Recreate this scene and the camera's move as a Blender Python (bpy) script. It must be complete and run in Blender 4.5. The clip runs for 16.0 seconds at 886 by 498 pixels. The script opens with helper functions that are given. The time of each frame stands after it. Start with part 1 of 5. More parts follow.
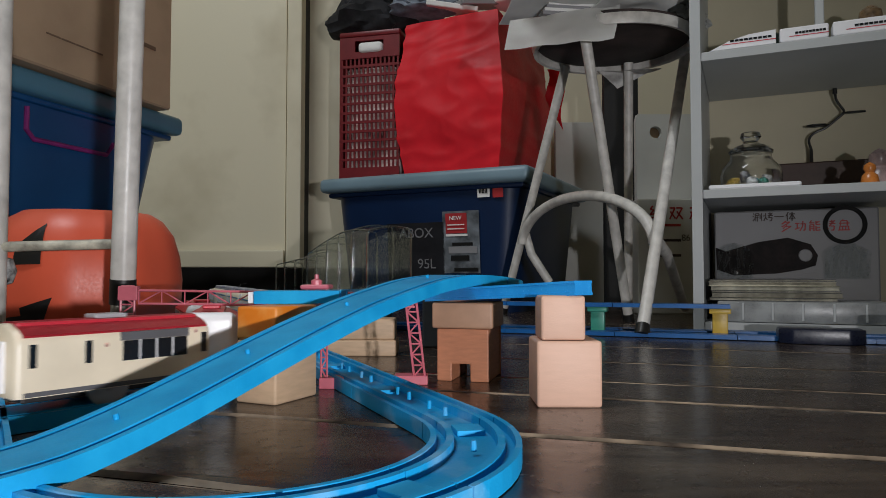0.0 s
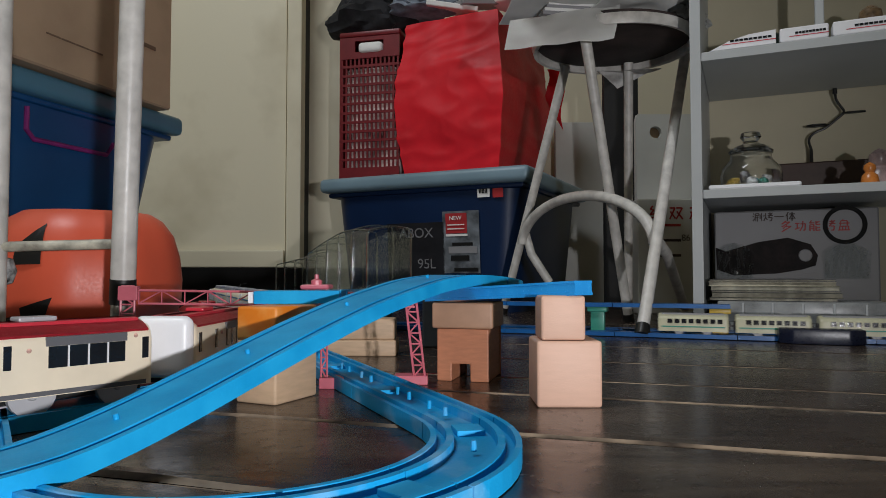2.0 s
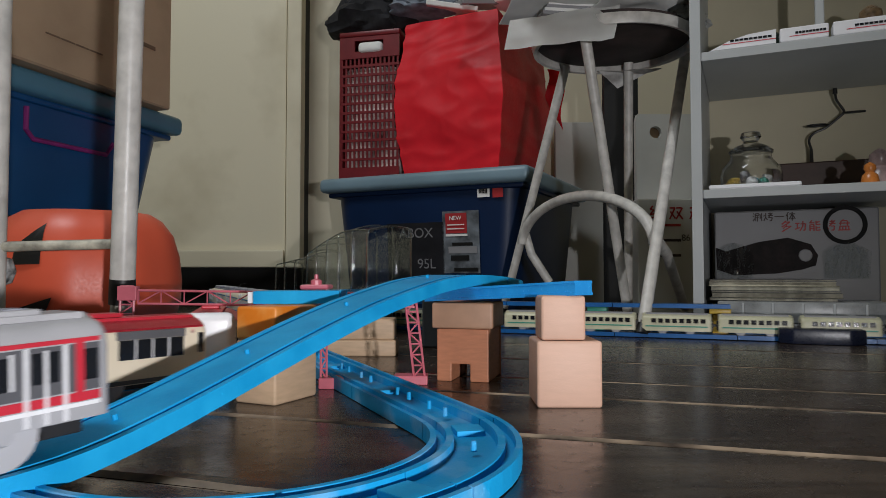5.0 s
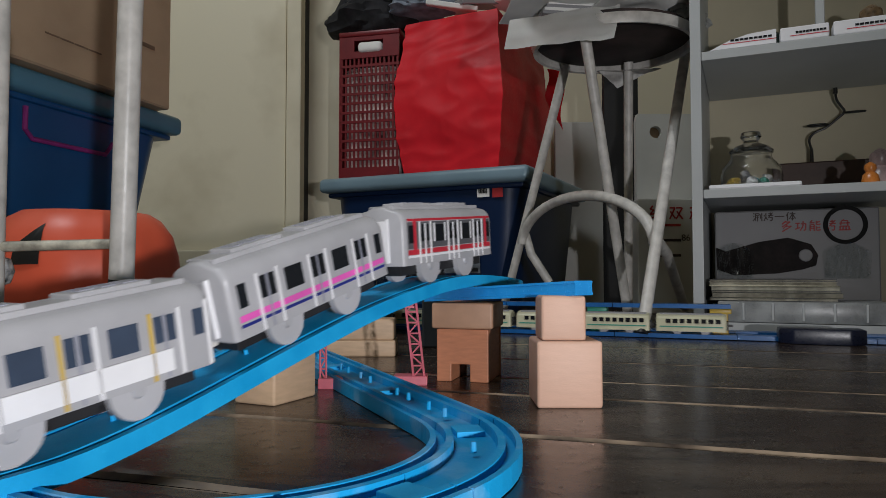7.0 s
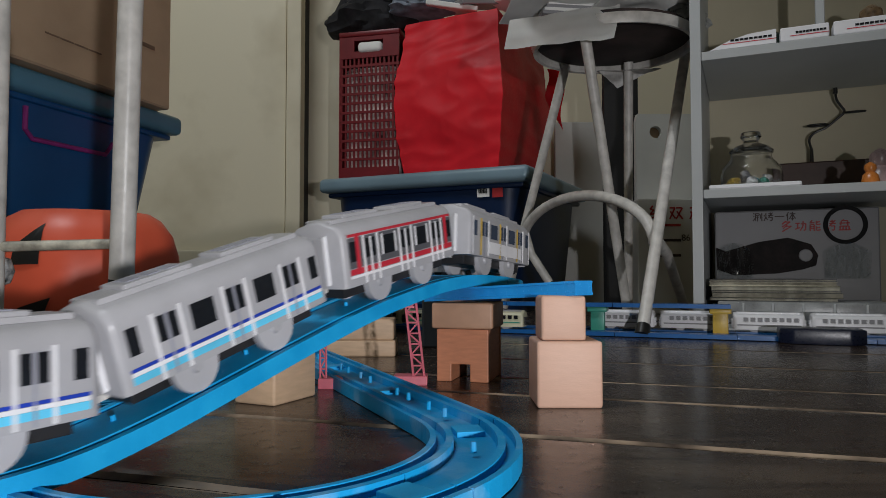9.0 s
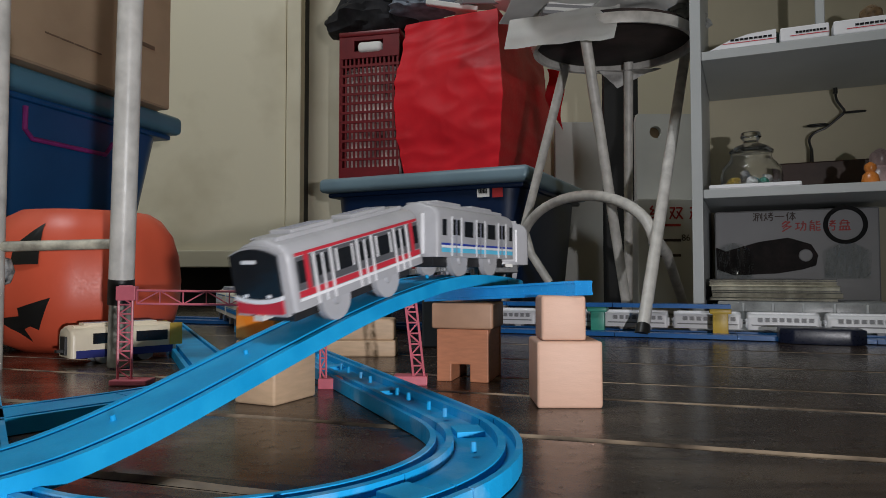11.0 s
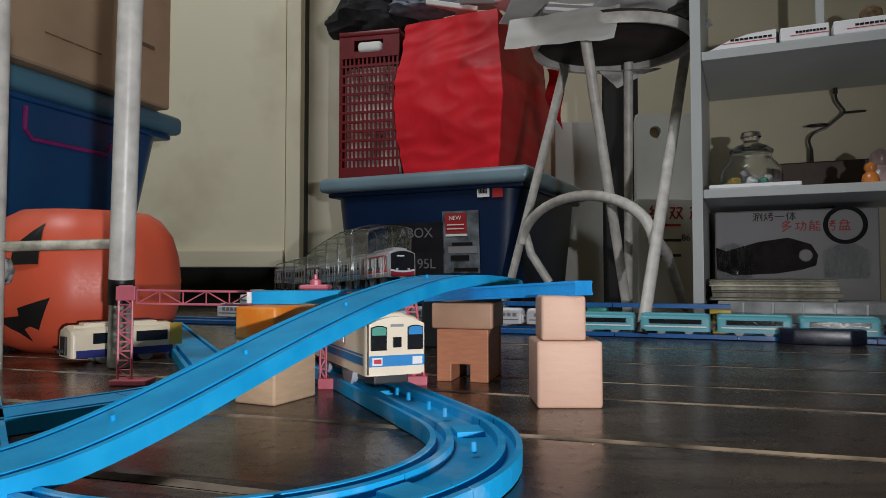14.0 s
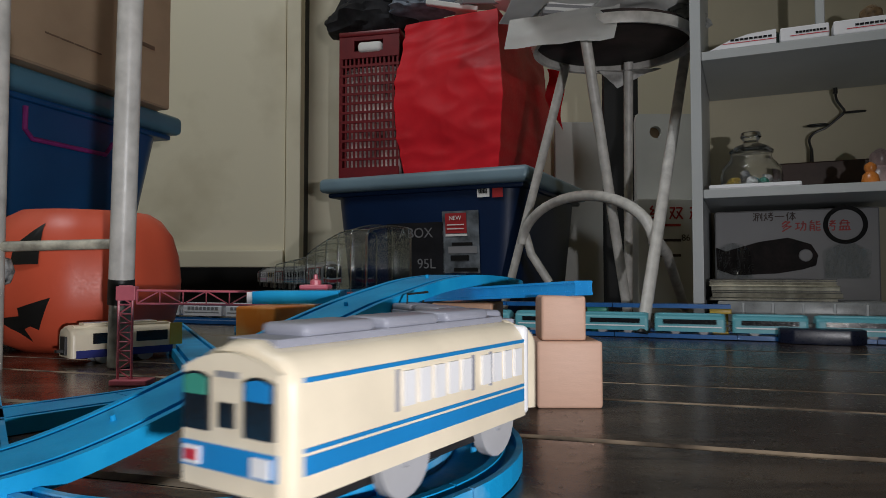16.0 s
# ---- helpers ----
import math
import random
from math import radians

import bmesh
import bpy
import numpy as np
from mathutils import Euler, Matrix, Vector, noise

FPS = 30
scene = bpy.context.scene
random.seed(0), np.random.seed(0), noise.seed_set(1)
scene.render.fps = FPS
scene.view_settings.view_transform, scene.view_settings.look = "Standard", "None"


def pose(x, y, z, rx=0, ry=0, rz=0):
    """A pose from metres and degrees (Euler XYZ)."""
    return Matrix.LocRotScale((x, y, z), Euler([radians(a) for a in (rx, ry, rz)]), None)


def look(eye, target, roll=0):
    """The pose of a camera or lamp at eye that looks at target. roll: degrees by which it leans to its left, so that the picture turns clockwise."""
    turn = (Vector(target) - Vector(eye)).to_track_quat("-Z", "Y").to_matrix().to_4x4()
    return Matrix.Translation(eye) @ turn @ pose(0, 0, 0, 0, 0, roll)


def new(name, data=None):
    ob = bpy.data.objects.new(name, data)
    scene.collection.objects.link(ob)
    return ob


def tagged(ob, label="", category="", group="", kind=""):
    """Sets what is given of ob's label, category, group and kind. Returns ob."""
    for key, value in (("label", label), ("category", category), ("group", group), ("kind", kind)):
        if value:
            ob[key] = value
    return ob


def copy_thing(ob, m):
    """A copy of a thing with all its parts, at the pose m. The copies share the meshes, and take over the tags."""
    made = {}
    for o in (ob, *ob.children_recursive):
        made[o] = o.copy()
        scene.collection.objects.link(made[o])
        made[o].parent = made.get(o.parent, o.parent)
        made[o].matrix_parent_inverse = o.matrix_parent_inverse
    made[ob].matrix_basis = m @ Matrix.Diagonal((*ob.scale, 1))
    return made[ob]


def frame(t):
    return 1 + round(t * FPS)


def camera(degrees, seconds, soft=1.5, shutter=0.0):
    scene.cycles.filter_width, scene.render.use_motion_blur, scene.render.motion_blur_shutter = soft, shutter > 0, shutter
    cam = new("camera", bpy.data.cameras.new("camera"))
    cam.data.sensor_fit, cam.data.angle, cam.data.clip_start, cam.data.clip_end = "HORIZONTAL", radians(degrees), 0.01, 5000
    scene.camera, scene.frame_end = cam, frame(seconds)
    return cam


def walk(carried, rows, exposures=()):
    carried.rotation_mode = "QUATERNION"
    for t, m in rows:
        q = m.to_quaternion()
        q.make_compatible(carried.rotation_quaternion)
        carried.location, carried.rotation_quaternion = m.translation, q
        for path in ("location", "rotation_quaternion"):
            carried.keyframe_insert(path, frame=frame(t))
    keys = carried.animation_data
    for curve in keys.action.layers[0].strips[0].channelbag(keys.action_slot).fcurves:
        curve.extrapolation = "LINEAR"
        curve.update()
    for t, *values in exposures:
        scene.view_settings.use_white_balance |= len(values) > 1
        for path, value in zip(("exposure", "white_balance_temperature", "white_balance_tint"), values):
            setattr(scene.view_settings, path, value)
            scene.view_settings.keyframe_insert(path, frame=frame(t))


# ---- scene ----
cam = camera(66.3, 16.0, soft=0.8, shutter=0.5)
LENS = (0.0, 0.0, 0.0759)
walk(cam, [(0.0, pose(0, -0.0022, 0.0759, 92.243, 0, 0.03)), (4.2, pose(0, -0.0022, 0.0759, 92.243, 0, 0.03)),
           (6.3, pose(*LENS, 92.243, 0, 0)), (16.0, pose(*LENS, 92.243, 0, 0))],
     exposures=[(0.0, 0.0), (4.2, 0.0), (7.0, -0.15), (9.2, -0.25), (11.4, -0.05), (15.0, 0.0), (15.5, -0.15), (16.0, -0.36)])

# ---- light: a dim room with an added overhead fill and a torch lying on the floor behind the lens ----
world = bpy.data.worlds.new("world")
scene.world = world
world.use_nodes = True
world.node_tree.nodes["Background"].inputs[0].default_value = (0.8, 0.86, 1.0, 1)
world.node_tree.nodes["Background"].inputs[1].default_value = 0.008


def lamp(name, kind, energy, m, color=(1, 1, 1), **settings):
    data = bpy.data.lights.new(name, kind)
    data.energy, data.color = energy, color
    if kind == "AREA":
        data.shape = "RECTANGLE"
        data.size, data.size_y = settings["size"]
    else:
        data.shadow_soft_size = settings["radius"]
    if kind == "SPOT":
        data.spot_size, data.spot_blend = radians(settings["cone"]), 1.0
    ob = new(name, data)
    ob.matrix_world = m
    return ob


lamp("torch_light", "SPOT", 23.5, look((0.23, -0.36, 0.068), (-0.52, 1.8, 0.56)), (0.98, 0.97, 1.0), radius=0.011, cone=92)
# unseen area lamp overhead, added as fill for the room's ambient light
lamp("overhead_fill_light", "AREA", 26.0, look((-0.9, 0.0, 2.35), (-0.5, 1.1, 0.0)), (0.9, 0.95, 1.0), size=(0.9, 0.5))

# ---- materials ----


def material(name, color, rough=0.5, metal=0.0, vary=0.12, scale=30.0, bump=0.1, fine=400.0, dark=None, spec=0.5, coat=0.0, span=(0.3, 0.65), grain=None):
    """A paint, plastic or wood surface: base colour broken at two scales, and a fine relief."""
    m = bpy.data.materials.new(name)
    m.use_nodes = True
    nt = m.node_tree
    b = nt.nodes["Principled BSDF"]
    tc = nt.nodes.new("ShaderNodeTexCoord")
    n1, n2 = nt.nodes.new("ShaderNodeTexNoise"), nt.nodes.new("ShaderNodeTexNoise")
    n1.inputs["Scale"].default_value, n1.inputs["Detail"].default_value = scale, 6
    n2.inputs["Scale"].default_value, n2.inputs["Detail"].default_value = fine, 3
    for n in (n1, n2):
        if grain:
            mp = nt.nodes.new("ShaderNodeMapping")
            mp.inputs["Scale"].default_value = grain
            nt.links.new(tc.outputs["Object"], mp.inputs["Vector"])
            nt.links.new(mp.outputs["Vector"], n.inputs["Vector"])
        else:
            nt.links.new(tc.outputs["Object"], n.inputs["Vector"])
    ramp = nt.nodes.new("ShaderNodeValToRGB")
    lo = dark or tuple(c * (1 - 2 * vary) for c in color)
    hi = tuple(min(1, c * (1 + vary)) for c in color)
    ramp.color_ramp.elements[0].position, ramp.color_ramp.elements[1].position = span
    ramp.color_ramp.elements[0].color, ramp.color_ramp.elements[1].color = (*lo, 1), (*hi, 1)
    nt.links.new(n1.outputs["Fac"], ramp.inputs["Fac"])
    nt.links.new(ramp.outputs["Color"], b.inputs["Base Color"])
    mr = nt.nodes.new("ShaderNodeMapRange")
    mr.inputs["To Min"].default_value, mr.inputs["To Max"].default_value = max(0.02, rough - 0.12), min(1, rough + 0.12)
    nt.links.new(n2.outputs["Fac"], mr.inputs["Value"])
    nt.links.new(mr.outputs["Result"], b.inputs["Roughness"])
    bp = nt.nodes.new("ShaderNodeBump")
    bp.inputs["Strength"].default_value, bp.inputs["Distance"].default_value = bump, 0.0006
    nt.links.new(n2.outputs["Fac"], bp.inputs["Height"])
    nt.links.new(bp.outputs["Normal"], b.inputs["Normal"])
    b.inputs["Metallic"].default_value = metal
    b.inputs["Specular IOR Level"].default_value = spec
    b.inputs["Coat Weight"].default_value = coat
    return m


def clear(name, tint=(0.97, 0.98, 0.98), rough=0.06, ior=1.45):
    m = bpy.data.materials.new(name)
    m.use_nodes = True
    b = m.node_tree.nodes["Principled BSDF"]
    b.inputs["Base Color"].default_value = (*tint, 1)
    b.inputs["Transmission Weight"].default_value = 1.0
    b.inputs["Roughness"].default_value = rough
    b.inputs["IOR"].default_value = ior
    return m


def wood_floor(name):
    m = material(name, (0.05, 0.036, 0.028), 0.24, vary=0.35, scale=5, bump=0.25, fine=160, spec=0.45)
    nt = m.node_tree
    nodes = nt.nodes
    b = nodes["Principled BSDF"]
    tc = nodes.new("ShaderNodeTexCoord")
    mp = nodes.new("ShaderNodeMapping")
    mp.inputs["Scale"].default_value = (3, 60, 60)
    nt.links.new(tc.outputs["Object"], mp.inputs["Vector"])
    grain = nodes.new("ShaderNodeTexNoise")
    grain.inputs["Scale"].default_value, grain.inputs["Detail"].default_value = 4, 8
    nt.links.new(mp.outputs["Vector"], grain.inputs["Vector"])
    ramp = nodes.new("ShaderNodeValToRGB")
    ramp.color_ramp.elements[0].position, ramp.color_ramp.elements[1].position = 0.3, 0.75
    ramp.color_ramp.elements[0].color, ramp.color_ramp.elements[1].color = (0.009, 0.006, 0.005, 1), (0.055, 0.037, 0.027, 1)
    nt.links.new(grain.outputs["Fac"], ramp.inputs["Fac"])
    # dusty worn patches, drawn out along the boards
    wide = nodes.new("ShaderNodeMapping")
    wide.inputs["Scale"].default_value = (2.2, 9, 9)
    nt.links.new(tc.outputs["Object"], wide.inputs["Vector"])
    worn = nodes.new("ShaderNodeTexNoise")
    worn.inputs["Scale"].default_value, worn.inputs["Detail"].default_value = 2.4, 7
    worn.inputs["Roughness"].default_value = 0.62
    nt.links.new(wide.outputs["Vector"], worn.inputs["Vector"])
    amount = nodes.new("ShaderNodeMapRange")
    amount.inputs["From Min"].default_value, amount.inputs["From Max"].default_value = 0.48, 0.74
    amount.inputs["To Max"].default_value = 0.75
    nt.links.new(worn.outputs["Fac"], amount.inputs["Value"])
    mix = nodes.new("ShaderNodeMix")
    mix.data_type = "RGBA"
    colours = [o for o in mix.inputs if o.type == "RGBA"]
    colours[1].default_value = (0.13, 0.098, 0.072, 1)
    nt.links.new(amount.outputs["Result"], mix.inputs[0])
    nt.links.new(ramp.outputs["Color"], colours[0])
    nt.links.new([o for o in mix.outputs if o.type == "RGBA"][0], b.inputs["Base Color"])
    return m


FLOOR = wood_floor("dark_varnished_floorboard")
SCUFF = material("worn_bare_wood_edge", (0.4, 0.3, 0.21), 0.6, dark=(0.04, 0.027, 0.02), scale=26, fine=300, span=(0.4, 0.66))
BLUE = material("blue_track_plastic", (0.014, 0.34, 0.66), 0.48, dark=(0.005, 0.29, 0.62), scale=45, bump=0.12, fine=900, spec=0.16)
GLOSSB = material("glossy_blue_girder_plastic", (0.02, 0.3, 0.72), 0.24, dark=(0.012, 0.25, 0.66), scale=45, bump=0.1, fine=900, spec=0.7, coat=0.4)
DUSTB = material("dusty_blue_track_plastic", (0.22, 0.42, 0.6), 0.5, dark=(0.008, 0.31, 0.64), scale=38, bump=0.15, fine=700, spec=0.16, span=(0.52, 0.8))
DEEP = material("deep_blue_track_plastic", (0.01, 0.11, 0.34), 0.32, vary=0.1, scale=25, bump=0.05)
WOODB = material("pale_beech_wood", (0.6, 0.375, 0.275), 0.55, vary=0.022, scale=60, bump=0.12, fine=500, grain=(1.0, 1.0, 5.0))
WOODR = material("reddish_beech_wood", (0.44, 0.175, 0.09), 0.55, vary=0.07, scale=90, bump=0.12, fine=500, grain=(1.0, 1.0, 5.0))
WOODM = material("darkened_beech_wood", (0.4, 0.235, 0.15), 0.5, vary=0.06, scale=70, bump=0.12, fine=500, grain=(1.0, 5.0, 1.0))
WOODT = material("tan_beech_wood", (0.56, 0.39, 0.25), 0.55, vary=0.06, scale=60, bump=0.12, fine=500, grain=(1.0, 1.0, 5.0))
ORANGEW = material("orange_stained_wood", (0.72, 0.36, 0.1), 0.45, dark=(0.72, 0.2, 0.015), scale=42, bump=0.1, span=(0.42, 0.66))
PINK = material("pink_red_plastic", (0.55, 0.13, 0.17), 0.4, vary=0.1, scale=60)
CREAMW = material("cream_painted_panel", (0.64, 0.59, 0.44), 0.5, dark=(0.5, 0.44, 0.3), scale=3.4, span=(0.25, 0.5), bump=0.15, fine=60)
WALLM = material("aged_cream_wall_paint", (0.55, 0.5, 0.36), 0.6, vary=0.08, scale=4, bump=0.1, fine=80)
# near-black that stands in for shade in gaps; also colours the low crate
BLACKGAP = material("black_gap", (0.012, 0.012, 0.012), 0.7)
TUB = material("dark_blue_tub_plastic", (0.004, 0.018, 0.062), 0.42, spec=0.3, vary=0.1, scale=6, bump=0.05)
TUBB = material("blue_tub_plastic", (0.012, 0.09, 0.26), 0.35, vary=0.1, scale=6, bump=0.05)
LID = material("grey_blue_lid_plastic", (0.2, 0.3, 0.36), 0.4, vary=0.06, scale=8)
LIDB = material("pale_blue_lid_plastic", (0.1, 0.26, 0.38), 0.4, vary=0.06, scale=8)
PUMPKIN = material("orange_pumpkin_plastic", (0.7, 0.105, 0.05), 0.42, vary=0.06, scale=8, bump=0.03)
BLACKP = material("black_plastic", (0.01, 0.01, 0.01), 0.4)
WHITEP = material("white_enamelled_steel", (0.62, 0.6, 0.56), 0.4, vary=0.12, scale=55, bump=0.2, fine=150)
BOARDW = material("white_painted_board", (0.62, 0.62, 0.58), 0.5, vary=0.05, scale=9)
SHELFM = material("white_laminate_board", (0.45, 0.47, 0.47), 0.45, vary=0.04, scale=8)
CARD = material("brown_cardboard", (0.52, 0.37, 0.245), 0.8, vary=0.06, scale=12, bump=0.2, fine=300)
INK = material("dark_print_ink", (0.06, 0.04, 0.035), 0.6)
REDBAG = material("red_coated_bag_cloth", (0.72, 0.014, 0.026), 0.5, vary=0.08, scale=14, bump=0.2, fine=160, spec=0.35)
BASKET = material("dark_red_basket_plastic", (0.17, 0.01, 0.015), 0.4, vary=0.1, scale=20)
PAPER = material("white_paper", (0.82, 0.82, 0.79), 0.75, vary=0.04, scale=20)
FABRIC = material("black_crumpled_fabric", (0.015, 0.015, 0.018), 0.9, vary=0.4, scale=30, bump=0.4, fine=200)
SEATM = material("dark_vinyl_seat_underside", (0.045, 0.03, 0.028), 0.7, vary=0.3, scale=20)
CREAMC = material("cream_toy_plastic", (0.84, 0.74, 0.57), 0.35, vary=0.04, scale=40)
SILVER = material("silver_grey_toy_plastic", (0.4, 0.4, 0.42), 0.38, vary=0.05, scale=40)
WHITET = material("white_toy_plastic", (0.82, 0.82, 0.84), 0.35, vary=0.03, scale=40)
GREYR = material("grey_roof_plastic", (0.3, 0.31, 0.37), 0.4, vary=0.06, scale=40)
REDT = material("red_toy_paint", (0.55, 0.03, 0.05), 0.35, vary=0.05, scale=40)
PINKT = material("magenta_toy_stripe", (0.8, 0.12, 0.5), 0.4)
BLUET = material("blue_toy_stripe", (0.012, 0.22, 0.55), 0.4, vary=0.04)
NAVYT = material("navy_toy_stripe", (0.02, 0.03, 0.22), 0.4)
CYANT = material("cyan_toy_stripe", (0.12, 0.58, 0.84), 0.4)
DIMBLUE = material("royal_blue_toy_line", (0.015, 0.05, 0.42), 0.4)
YELLOWT = material("yellow_toy_plastic", (0.62, 0.42, 0.07), 0.4, vary=0.05)
GREENT = material("green_toy_plastic", (0.05, 0.3, 0.22), 0.4, vary=0.05)
TEALT = material("teal_toy_plastic", (0.12, 0.42, 0.5), 0.4, vary=0.05)
LEAFT = material("pale_green_toy_decal", (0.72, 0.76, 0.7), 0.45, dark=(0.16, 0.42, 0.4), scale=70, span=(0.4, 0.58))
WINDOW = material("black_toy_window", (0.012, 0.014, 0.018), 0.15)
WHEELM = material("grey_wheel_plastic", (0.44, 0.44, 0.46), 0.35, vary=0.05)
CHASSIS = material("black_toy_chassis", (0.02, 0.02, 0.022), 0.45)


def thin_clear(name, gloss=0.1, rough=0.08, tint=(0.93, 0.95, 0.95)):
    """A thin clear sheet: it lets light straight through and gleams a little."""
    m = bpy.data.materials.new(name)
    m.use_nodes = True
    nt = m.node_tree
    nt.nodes.remove(nt.nodes["Principled BSDF"])
    through_it, shine, mix = nt.nodes.new("ShaderNodeBsdfTransparent"), nt.nodes.new("ShaderNodeBsdfGlossy"), nt.nodes.new("ShaderNodeMixShader")
    through_it.inputs["Color"].default_value = (*tint, 1)
    shine.inputs["Roughness"].default_value = rough
    mix.inputs["Fac"].default_value = gloss
    nt.links.new(through_it.outputs[0], mix.inputs[1])
    nt.links.new(shine.outputs[0], mix.inputs[2])
    nt.links.new(mix.outputs[0], nt.nodes["Material Output"].inputs["Surface"])
    return m


CLEAR = thin_clear("clear_plastic_sheet", 0.15, 0.1)
RIBC = thin_clear("thick_clear_plastic_rib", 0.4, 0.16, (0.8, 0.83, 0.83))
GLASS = clear("clear_jar_glass", ior=1.45)
DARKWOOD = material("dark_brown_board", (0.06, 0.03, 0.022), 0.5, vary=0.2, scale=20)
GREYC = material("pale_grey_carton", (0.27, 0.27, 0.28), 0.5, vary=0.05, scale=10)

# ---- mesh helpers ----


def finish(ob, bm, mat, bevel=0.0, smooth=False):
    if bevel:
        bmesh.ops.bevel(bm, geom=bm.edges[:], offset=bevel, segments=2, affect="EDGES", profile=0.6)
    bmesh.ops.recalc_face_normals(bm, faces=bm.faces)
    bm.to_mesh(ob.data)
    bm.free()
    for p in ob.data.polygons:
        p.use_smooth = smooth
    if smooth:
        ob.data.set_sharp_from_angle(angle=radians(38))
    if mat and not ob.data.materials:
        ob.data.materials.append(mat)
    return ob


def thing(name, label, category, m=None, group="", kind=""):
    ob = new(name)
    ob.empty_display_size = 0.02
    if m is not None:
        ob.matrix_world = m
    return tagged(ob, label, category, group, kind)


def part(name, bm, mat, parent=None, label="", bevel=0.0, smooth=False):
    ob = new(name, bpy.data.meshes.new(name))
    finish(ob, bm, mat, bevel, smooth)
    if parent is not None:
        ob.parent = parent
    if label:
        ob["label"] = label
    return ob


def solo(name, bm, mat, label, category, m=None, bevel=0.0, smooth=False, kind="", group=""):
    ob = part(name, bm, mat, None, "", bevel, smooth)
    if m is not None:
        ob.matrix_world = m
    return tagged(ob, label, category, group, kind)


def box(x0, x1, y0, y1, z0, z1, bm=None):
    bm = bm or bmesh.new()
    c = Matrix.LocRotScale(((x0 + x1) / 2, (y0 + y1) / 2, (z0 + z1) / 2), None, (abs(x1 - x0), abs(y1 - y0), abs(z1 - z0)))
    bmesh.ops.create_cube(bm, size=1.0, matrix=c)
    return bm


def rounded(x0, x1, y0, y1, z0, z1, r, seg=3):
    """A box with rounded edges."""
    bm = box(x0, x1, y0, y1, z0, z1)
    bmesh.ops.bevel(bm, geom=bm.edges[:], offset=r, segments=seg, affect="EDGES", profile=0.5)
    return bm


def rod(a, b, r0, r1=None, seg=10, bm=None):
    bm = bm or bmesh.new()
    a, b = Vector(a), Vector(b)
    d = b - a
    m = Matrix.Translation((a + b) / 2) @ d.to_track_quat("Z", "Y").to_matrix().to_4x4()
    bmesh.ops.create_cone(bm, cap_ends=True, segments=seg, radius1=r0, radius2=r0 if r1 is None else r1, depth=d.length, matrix=m)
    return bm


def tube(points, r, seg=10, bm=None):
    """A round bar bent along the points."""
    bm = bm or bmesh.new()
    pts = [Vector(p) for p in points]
    rings = []
    up = Vector((0.13, 0.21, 0.97)).normalized()
    for i, p in enumerate(pts):
        d = (pts[min(i + 1, len(pts) - 1)] - pts[max(i - 1, 0)]).normalized()
        a = d.cross(up)
        if a.length < 0.1:
            a = d.cross(Vector((1, 0, 0)))
        a.normalize()
        c = a.cross(d)
        rings.append([bm.verts.new(p + r * (a * math.cos(k * 2 * math.pi / seg) + c * math.sin(k * 2 * math.pi / seg))) for k in range(seg)])
    for q0, q1 in zip(rings, rings[1:]):
        for k in range(seg):
            bm.faces.new((q0[k], q0[(k + 1) % seg], q1[(k + 1) % seg], q1[k]))
    bm.faces.new(rings[0])
    bm.faces.new(rings[-1])
    return bm


def lathe(profile, seg=28, bm=None):
    bm = bm or bmesh.new()
    rings = [[bm.verts.new((r * math.cos(2 * math.pi * k / seg), r * math.sin(2 * math.pi * k / seg), z)) for k in range(seg)] for r, z in profile]
    for q0, q1 in zip(rings, rings[1:]):
        for k in range(seg):
            bm.faces.new((q0[k], q0[(k + 1) % seg], q1[(k + 1) % seg], q1[k]))
    return bm


def slab(outline, z0, z1, bm=None):
    """A plate with the given outline (x, y), from z0 to z1."""
    bm = bm or bmesh.new()
    lo = [bm.verts.new((x, y, z0)) for x, y in outline]
    hi = [bm.verts.new((x, y, z1)) for x, y in outline]
    bm.faces.new(lo)
    bm.faces.new(hi)
    n = len(lo)
    for k in range(n):
        bm.faces.new((lo[k], lo[(k + 1) % n], hi[(k + 1) % n], hi[k]))
    return bm


def lettering(name, words, size, mat, parent, m, label=""):
    cu = bpy.data.curves.new(name, "FONT")
    cu.body, cu.size, cu.extrude = words, size, 0.0003
    cu.align_x, cu.align_y = "CENTER", "CENTER"
    tmp = bpy.data.objects.new(name, cu)
    scene.collection.objects.link(tmp)
    me = bpy.data.meshes.new_from_object(tmp.evaluated_get(bpy.context.evaluated_depsgraph_get()))
    bpy.data.objects.remove(tmp)
    ob = new(name, me)
    me.materials.clear()
    me.materials.append(mat)
    ob.parent = parent
    ob.matrix_basis = m
    if label:
        ob["label"] = label
    return ob


